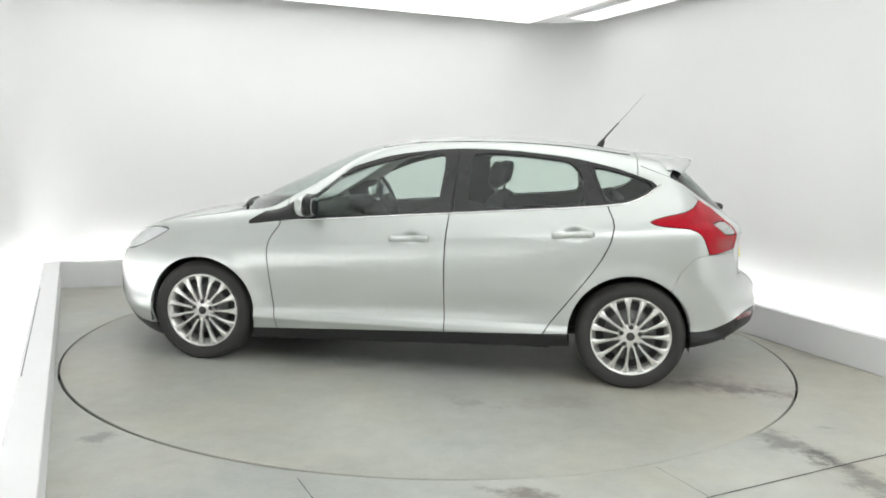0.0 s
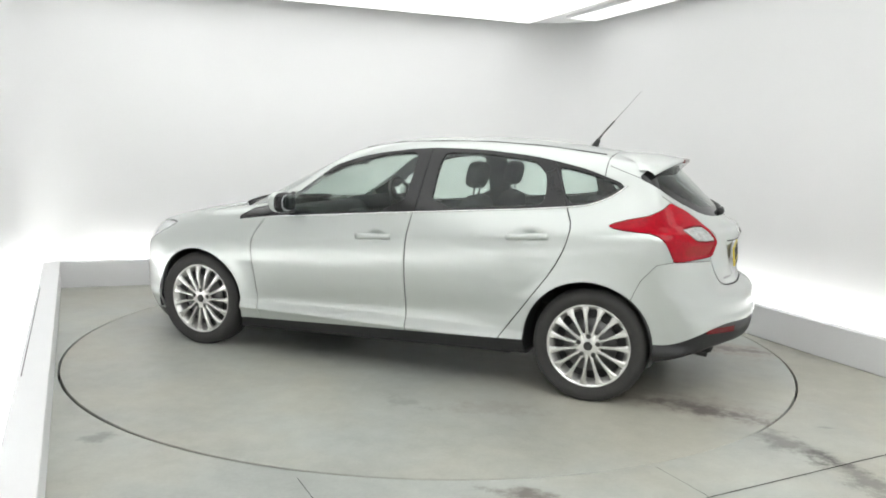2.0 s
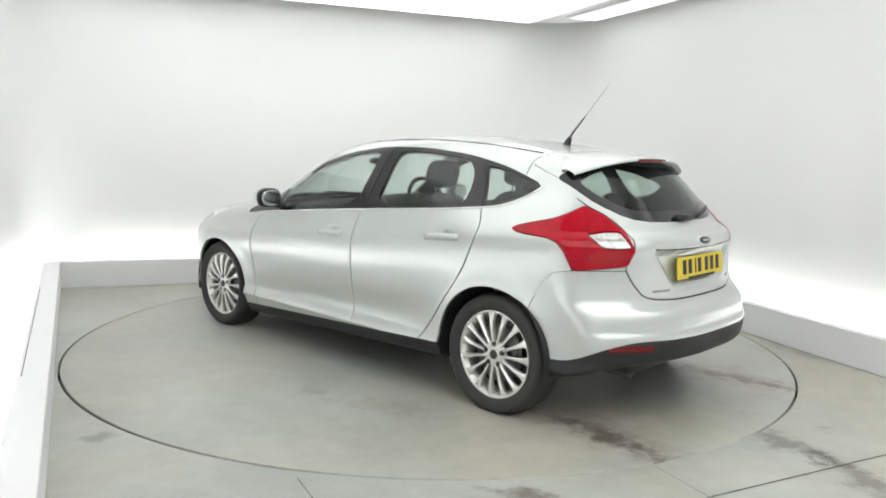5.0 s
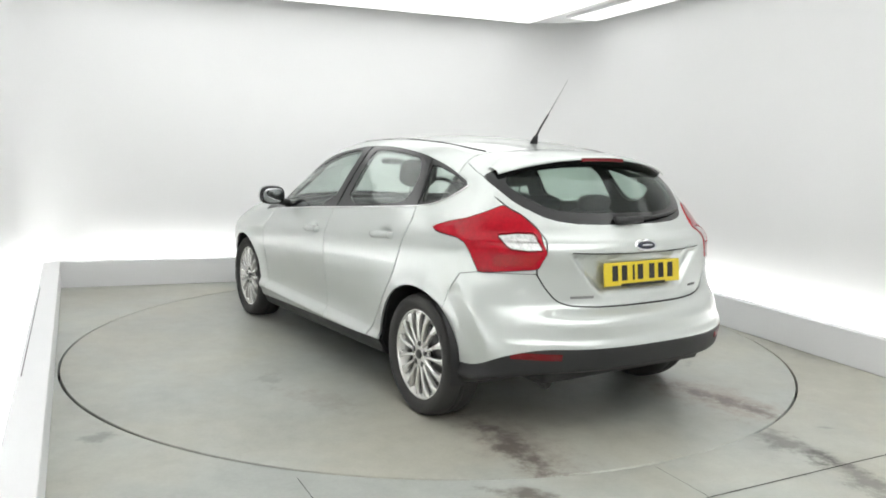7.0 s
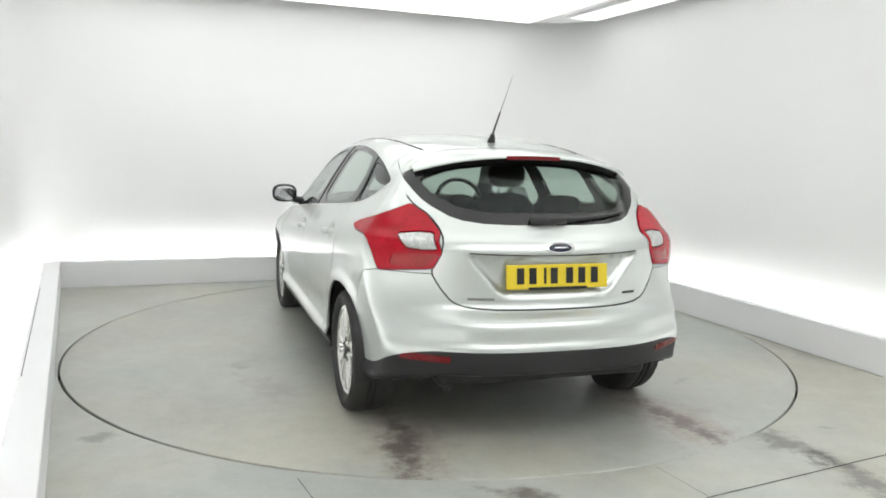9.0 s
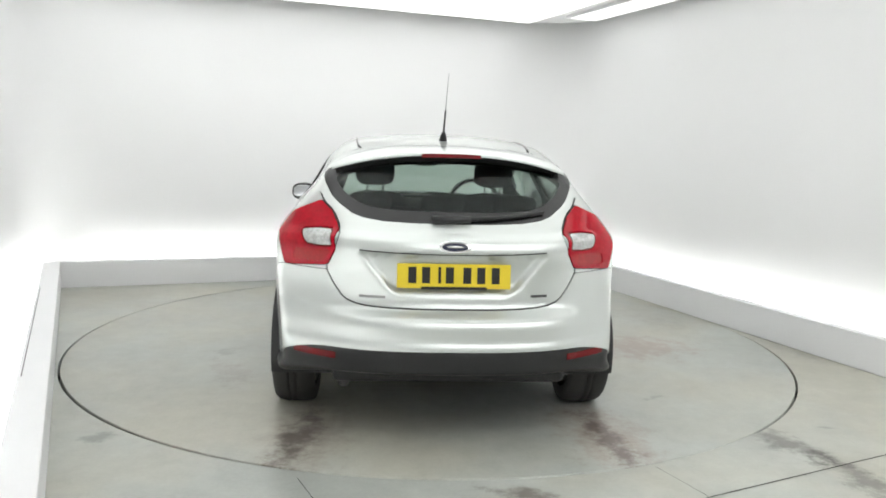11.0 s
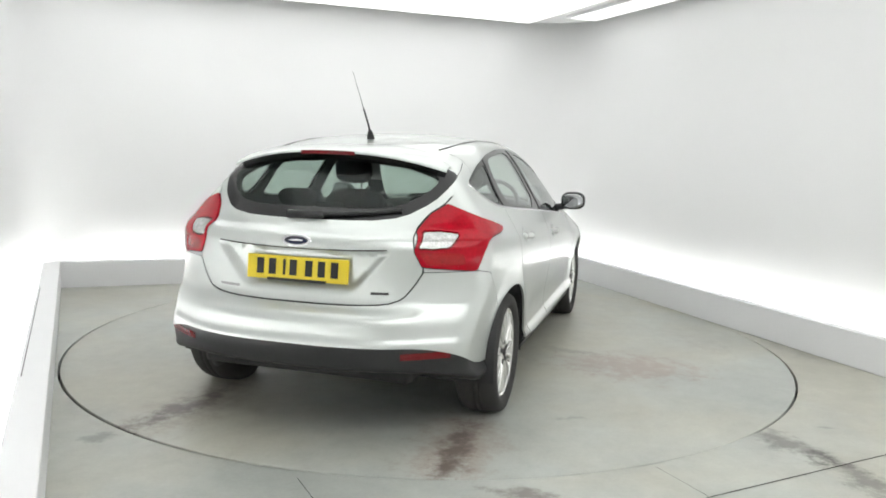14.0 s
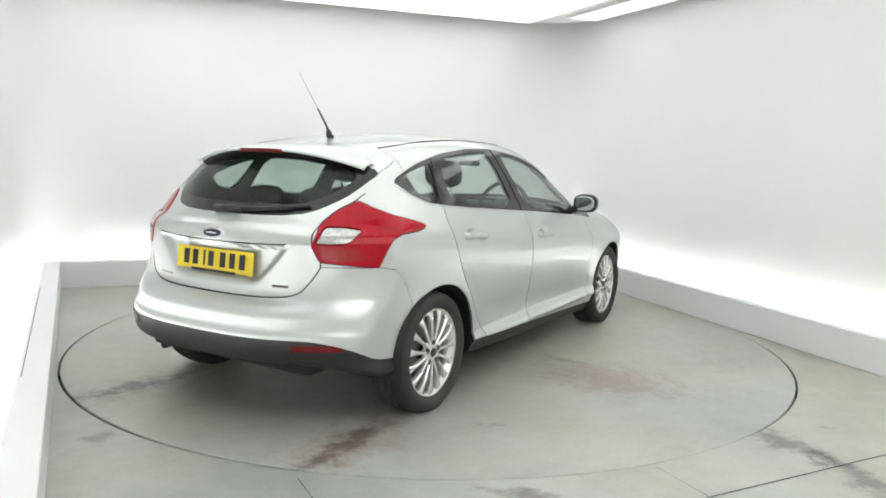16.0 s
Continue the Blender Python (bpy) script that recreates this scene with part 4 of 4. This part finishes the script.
# roof spoiler over the rear window
def build_spoiler():
    rows_top, rows_low = [], []
    for i in range(49):
        y = -0.585 + 1.17 * i / 48
        q = abs(y) / 0.6
        xt, zt = -1.700 + 0.125 * q ** 2.2, 1.340 - 0.088 * q ** 2.4
        x0 = -1.345 - 0.155 * smooth_step(q, 0.55, 0.97)
        z0 = float(on_skin(x0, y, 1.0, (0, 0, -1))[2])
        z0 = zt + 0.004 if z0 < zt - 0.01 else z0
        pts = []
        for k in range(9):
            u = k / 8
            x = x0 + (xt - x0) * u
            base = z0 + (zt - z0) * u + 0.010 * math.sin(math.pi * u)
            pts.append((x, y, base + 0.0025))
        pts += [(xt - 0.004, y, zt - 0.003), (xt - 0.003, y, zt - 0.009)]
        rows_top.append(pts)
        fade = 1 - 0.75 * smooth_step(q, 0.72, 0.96)
        low = [(xt - 0.002, y, zt - 0.008), (xt + 0.004, y, zt - 0.020), (xt + 0.035, y, zt - 0.040), (xt + 0.11 * fade, y, zt - 0.045 - 0.01 * q), (xt + 0.16 * fade, y, zt - 0.03)]
        if q < 0.93:
            rows_low.append(low)
    for nm, rows, m, lab in (("spoiler", rows_top, M_SILVER, "silver roof spoiler"), ("spoiler_underside", rows_low, M_GLOSSBLACK, "gloss black spoiler underside")):
        bm = bmesh.new()
        vs = [[bm.verts.new(p) for p in r] for r in rows]
        for a, b in zip(vs, vs[1:]):
            for i in range(len(a) - 1):
                bm.faces.new((a[i], b[i], b[i + 1], a[i + 1]))
        bmesh.ops.recalc_face_normals(bm, faces=bm.faces)
        if nm == "spoiler" and sum(f.normal.z for f in bm.faces) < 0:
            bmesh.ops.reverse_faces(bm, faces=bm.faces)
        part(nm, bm, m, CAR, lab)
    # high brake light in its edge
    bm = bmesh.new()
    rows = []
    for i in range(13):
        y = -0.145 + 0.29 * i / 12
        q = abs(y) / 0.6
        xt, zt = -1.700 + 0.125 * q ** 2.2, 1.340 - 0.088 * q ** 2.4
        rows.append([bm.verts.new(p) for p in ((xt + 0.01, y, zt + 0.004), (xt - 0.008, y, zt + 0.001), (xt - 0.008, y, zt - 0.017), (xt + 0.02, y, zt - 0.022))])
    for a, b in zip(rows, rows[1:]):
        for k in range(4):
            bm.faces.new((a[k], a[(k + 1) % 4], b[(k + 1) % 4], b[k]))
    bm.faces.new(rows[0])
    bm.faces.new(rows[-1][::-1])
    bmesh.ops.recalc_face_normals(bm, faces=bm.faces)
    part("high_brake_lamp", bm, M_DEEPRED, CAR, "slim red high-level brake lamp", smooth=False)


build_spoiler()

# seams and strips
for s in (1, -1):
    strip = [(0.80, 0.896), (0.62, 0.912), (0.444, 0.926), (0.1, 0.956), (-0.248, 0.985), (-0.58, 1.012), (-0.909, 1.038), (-1.134, 1.060), (-1.25, 1.075), (-1.32, 1.098), (-1.38, 1.128), (-1.42, 1.158), (-1.458, 1.190)]
    pts = [on_skin(x, 0.9, z, (0, -1, 0), 0.001) for x, z in strip]
    part("belt_strip", tube_bm([(p.x, s * p.y, p.z) for p in pts], 0.0055, 8), M_CHROME, CAR, "thin chrome strip below the side windows")
    pts = [on_skin(x, y, 1.0, (0, 0, -1), 0.0) for x, y in ((-1.29, 0.452), (-1.15, 0.470), (-0.9, 0.484), (-0.6, 0.494), (-0.3, 0.497), (0.0, 0.496), (0.25, 0.492))]
    part("roof_strip", tube_bm([(p.x, s * p.y, p.z - 0.002) for p in pts], 0.008, 8), M_BLACK, CAR, "black strip along the roof joint")
    pts = [on_skin(-1.330, 0.45, 1.0, (0, 0, -1)), on_skin(-1.334, 0.538, 1.0, (0, 0, -1)), on_skin(-1.35, 0.60, 1.0, (0, 0, -1)), on_skin(-1.378, 0.9, 1.283, (0, -1, 0)), on_skin(-1.43, 0.9, 1.263, (0, -1, 0)), on_skin(-1.50, 0.9, 1.240, (0, -1, 0)), on_skin(-1.545, 0.9, 1.222, (0, -1, 0))]
    part("tailgate_joint", tube_bm([(p.x, s * p.y, p.z) for p in pts], 0.0022, 6), M_SEAL, CAR, "dark joint line")
    # pillars between the panes
    for (xa, za), (xb, zb), w in (((-0.243, 0.992), (-0.255, 1.362), 0.004), ((-1.148, 1.066), (-1.035, 1.31), 0.004)):
        pts = [on_skin(xa + (xb - xa) * k / 8, 0.9, za + (zb - za) * k / 8, (0, -1, 0), -0.002) for k in range(9)]
        part("window_seal", tube_bm([(p.x, s * p.y, p.z) for p in pts], w, 6), M_SEAL, CAR, "black window seal")

# door handles
for s in (1, -1):
    for (xa, za), (xb, zb), nm in (((0.112, 0.822), (-0.118, 0.834), "front_door"), ((-0.842, 0.886), (-1.078, 0.902), "rear_door")):
        door = [o for o in CAR.children if o.name.split(".")[0] == nm and (sum(v.co.y for v in o.data.vertices) > 0) == (s > 0)][0]
        pts = []
        for k in range(13):
            u = k / 12
            p = on_skin(xa + (xb - xa) * u, 0.95, za + (zb - za) * u, (0, -1, 0), 0.0)
            pts.append((p.x, s * (max(p.y, 0.868) + 0.014 * math.sin(math.pi * min(1, max(0, u * 1.0))) ** 0.4), p.z))
        part("handle", tube_bm(pts, 0.0145, 10, 1.0, 1.3), M_SILVER, door, "silver pull handle")

# door mirrors
for s in (1, -1):
    def shaped(sx, sy, sz, centre, power):
        bm = bmesh.new()
        bmesh.ops.create_uvsphere(bm, u_segments=28, v_segments=18, radius=1.0)
        for v in bm.verts:
            c = v.co
            for i in range(3):
                c[i] = math.copysign(abs(c[i]) ** power, c[i])
            if c.x > 0:
                c.x *= 1 - 0.25 * c.z * c.z
            v.co = Vector((c.x * sx + centre[0], s * (c.y * sy + centre[1]), c.z * sz + centre[2]))
        if s < 0:
            bmesh.ops.reverse_faces(bm, faces=bm.faces)
        return bm
    case = part("door_mirror", shaped(0.038, 0.090, 0.066, (0.602, 0.938, 1.002), 0.74), M_GLOSSBLACK, CAR, "black door mirror with a silver cap")
    part("mirror_cap", shaped(0.046, 0.0875, 0.0645, (0.634, 0.938, 1.004), 0.78), M_SILVER, case, "silver cap")
    part("mirror_glass", shaped(0.006, 0.074, 0.051, (0.566, 0.940, 1.002), 0.72), M_MIRROR, case, "mirror glass")
    part("mirror_foot", tube_bm([(0.63, s * 0.80, 0.945), (0.625, s * 0.86, 0.955), (0.62, s * 0.91, 0.965)], 0.026, 12, 0.9), M_BLACK, case, "black mirror foot")

# aerial
ant = part("aerial", tube_bm([(-1.145, 0, 1.446), (-1.175, 0, 1.488), (-1.245, 0, 1.57)], 0.0065, 8, 0.7), M_BLACK, CAR, "thin whip aerial with a black foot")
part("aerial_foot", tube_bm([(-1.125, 0, 1.396), (-1.132, 0, 1.415), (-1.142, 0, 1.435), (-1.150, 0, 1.452)], 0.026, 12, 0.45), M_BLACK, ant, "black aerial foot")
part("aerial_whip", tube_bm([(-1.245, 0, 1.57), (-1.40, 0, 1.755)], 0.0021, 6, 0.5), M_GREYMETAL, ant, "thin grey whip")

# number plate, its writing as plain bars
PX, PZ = -2.019, 0.792
TILT = Matrix.Translation((PX, 0, PZ)) @ Matrix.Rotation(radians(6), 4, "Y")
plate = part("number_plate", moved(box_bm(0.008, 0.52, 0.113, (0, 0, 0), 0.003), TILT), M_YELLOW, CAR, "yellow rear number plate with black bars", smooth=False)
for k, off in enumerate((0.190, 0.128, 0.066, 0.020, -0.060, -0.124, -0.190)):
    wdt = 0.014 if k == 2 else 0.040
    part("bar", moved(box_bm(0.002, wdt * 0.92, 0.074, (-0.0046, off, 0.004)), TILT), M_INK, plate, smooth=False)
part("dealer_strip", moved(box_bm(0.003, 0.30, 0.013, (-0.0055, 0.0, -0.0545)), TILT), M_INK, plate, "dark strip along the plate's foot", smooth=False)

# badge and lettering bars
def oval(ry, rz, depth, x, z, tilt):
    bm = bmesh.new()
    bmesh.ops.create_uvsphere(bm, u_segments=32, v_segments=12, radius=1.0)
    m = Matrix.Translation((x, 0, z)) @ Matrix.Rotation(radians(tilt), 4, "Y") @ Matrix.Diagonal((depth, ry, rz, 1))
    return moved(bm, m)


bp = on_skin(-2.2, 0, 0.927, (1, 0, 0))
badge = part("badge", oval(0.076, 0.032, 0.008, bp.x, 0.927, 25), M_CHROME, CAR, "oval chrome-rimmed dark blue badge")
part("badge_face", oval(0.061, 0.0215, 0.008, bp.x - 0.004, 0.927, 25), M_BLUE, badge, "dark blue oval")
part("badge_mark", oval(0.040, 0.0055, 0.008, bp.x - 0.0075, 0.927, 25), M_CHROME, badge, "chrome mark as a plain bar")
for ya, yb, za, m in ((0.31, 0.43, 0.684, M_GREYMETAL), (-0.44, -0.36, 0.694, M_DARKMETAL)):
    patch("lettering_bar", lambda u, v: (-2.2, ya + (yb - ya) * u, za + 0.012 * v), (1, 0, 0), m, CAR, "small lettering as a plain bar", 0.0015, (6, 1), 0.002)
for s in (1, -1):
    patch("rear_reflector", lambda u, v: (-2.3, s * (0.53 + 0.20 * u), 0.416 + 0.030 * v + 0.006 * u), (1, 0, 0), M_DEEPRED, CAR, "dark red rear reflector", -0.001, (10, 2), 0.012)

# fog lamps low in the front bumper
for s in (1, -1):
    patch("fog_lamp", lambda u, v: (2.3, s * (0.44 + 0.12 * u), 0.33 + 0.10 * v), (-1, 0, 0), M_BLACK, CAR, "dark fog lamp surround", 0.003, (8, 6), 0.01)
# shade under the plate recess's lip, drawn as a thin dark tube
part("grip_joint", tube_bm([on_skin(-2.3, y, 0.891 + 0.010 * (abs(y) / 0.43) ** 2, (1, 0, 0), -0.001) for y in np.linspace(-0.43, 0.43, 31)], 0.0035, 6), M_SEAL, CAR, "dark line drawn as shade under the lip above the number plate")
# rear wiper
wp = [on_skin(-2.3, y, z, (1, 0, 0), 0.016) for y, z in ((0.02, 1.040), (-0.08, 1.043), (-0.2, 1.050), (-0.32, 1.060), (-0.44, 1.075))]
wiper = part("rear_wiper", tube_bm(wp, 0.012, 8, 0.7), M_BLACK, CAR, "black rear wiper at rest")
part("wiper_cap", tube_bm([on_skin(-2.3, 0.10, 1.036, (1, 0, 0), 0.012), on_skin(-2.3, 0.03, 1.038, (1, 0, 0), 0.022), on_skin(-2.3, -0.08, 1.042, (1, 0, 0), 0.020)], 0.022, 10, 0.8), M_BLACK, wiper, "black wiper cap")
# front wipers
for y0, y1 in ((0.55, 0.05), (-0.05, -0.55)):
    pts = [on_skin(1.27 - 0.20 * (abs(y) / 0.7) ** 2, y, 1.3, (0, 0, -1), 0.012) for y in np.linspace(y0, y1, 7)]
    part("front_wiper", tube_bm([p for p in pts], 0.010, 8, 0.7), M_BLACK, CAR, "black windscreen wiper")

# ---- cabin ----
def cushion(sx, sy, sz, centre, lean=0.0, power=0.55):
    bm = bmesh.new()
    bmesh.ops.create_uvsphere(bm, u_segments=24, v_segments=16, radius=1.0)
    for v in bm.verts:
        for i in range(3):
            v.co[i] = math.copysign(abs(v.co[i]) ** power, v.co[i])
    m = Matrix.Translation(centre) @ Matrix.Rotation(radians(lean), 4, "Y") @ Matrix.Diagonal((sx, sy, sz, 1))
    return moved(bm, m)


for s in (1, -1):
    seat = part("front_seat", cushion(0.25, 0.24, 0.10, (-0.12, s * 0.37, 0.50)), M_SEAT, CAR, "charcoal fabric front seat")
    part("seat_back", merged(cushion(0.075, 0.235, 0.31, (-0.40, s * 0.37, 0.78), -17), cushion(0.085, 0.06, 0.24, (-0.36, s * 0.56, 0.76), -17), cushion(0.085, 0.06, 0.24, (-0.36, s * 0.18, 0.76), -17)), M_SEAT, seat, "bolstered seat back")
    part("headrest", cushion(0.05, 0.125, 0.085, (-0.475, s * 0.38, 1.205), -12, 0.6), M_SEAT, seat, "padded headrest")
    for d in (0.05, -0.05):
        part("headrest_post", tube_bm([(-0.46, s * 0.38 + d, 1.05), (-0.475, s * 0.38 + d, 1.16)], 0.006, 8), M_CHROME, seat, "chrome post")
bench = part("rear_seat", cushion(0.24, 0.60, 0.09, (-0.85, 0, 0.52)), M_SEAT, CAR, "charcoal fabric rear bench seat")
for yc, w in ((0.20, 0.40), (-0.42, 0.22)):
    part("bench_back", cushion(0.075, w, 0.27, (-1.13, yc, 0.78), -20), M_SEAT, bench, "folding seat back")
for yc in (0.40, 0.0, -0.40):
    part("headrest", cushion(0.04, 0.12, 0.05, (-1.23, yc, 1.065), -15, 0.6), M_SEAT, bench, "low padded headrest")
part("parcel_shelf", box_bm(0.52, 1.06, 0.02, (-1.50, 0, 0.985), 0.008), M_INSIDE, CAR, "dark grey parcel shelf", smooth=False)
dash = part("dashboard", merged(cushion(0.26, 0.70, 0.15, (0.86, 0, 0.80), 8, 0.5), cushion(0.16, 0.20, 0.06, (0.70, -0.37, 0.93), 8), cushion(0.12, 0.15, 0.16, (0.60, 0, 0.74), 25)), M_INSIDE, CAR, "dark grey dashboard")
bm = bmesh.new()
rows = []
for i in range(32):
    a = 2 * math.pi * i / 32
    rows.append([bm.verts.new(((0.016 * math.sin(b)), (0.185 + 0.016 * math.cos(b)) * math.cos(a), (0.185 + 0.016 * math.cos(b)) * math.sin(a))) for b in [2 * math.pi * k / 8 for k in range(8)]])
for i in range(32):
    a, b = rows[i], rows[(i + 1) % 32]
    for k in range(8):
        bm.faces.new((a[k], a[(k + 1) % 8], b[(k + 1) % 8], b[k]))
bmesh.ops.recalc_face_normals(bm, faces=bm.faces)
bm = merged(bm, cushion(0.03, 0.07, 0.06, (0, 0, 0)), box_bm(0.015, 0.34, 0.035, (0, 0, 0), 0.006), box_bm(0.015, 0.05, 0.17, (0, 0, -0.09), 0.006))
wheel_pose = Matrix.Translation((0.40, -0.37, 0.955)) @ Matrix.Rotation(radians(22), 4, "Y")
part("steering_wheel", moved(bm, wheel_pose), M_INSIDE, dash, "dark leather steering wheel")
part("interior_mirror", cushion(0.015, 0.09, 0.022, (0.56, 0, 1.255)), M_INSIDE, CAR, "black interior mirror")


def motions():
    """The table turns evenly and carries the car."""
    table, car = [], []
    for k in range(33):
        t = k * 0.5
        a = PHI0 + RATE * t
        turn = Matrix.Rotation(radians(a), 4, "Z")
        table.append((t, turn))
        car.append((t, turn @ Matrix.Translation((0.0023, 0.0389, 0.0))))
    walk(TABLE, table)
    walk(CAR, car)


motions()
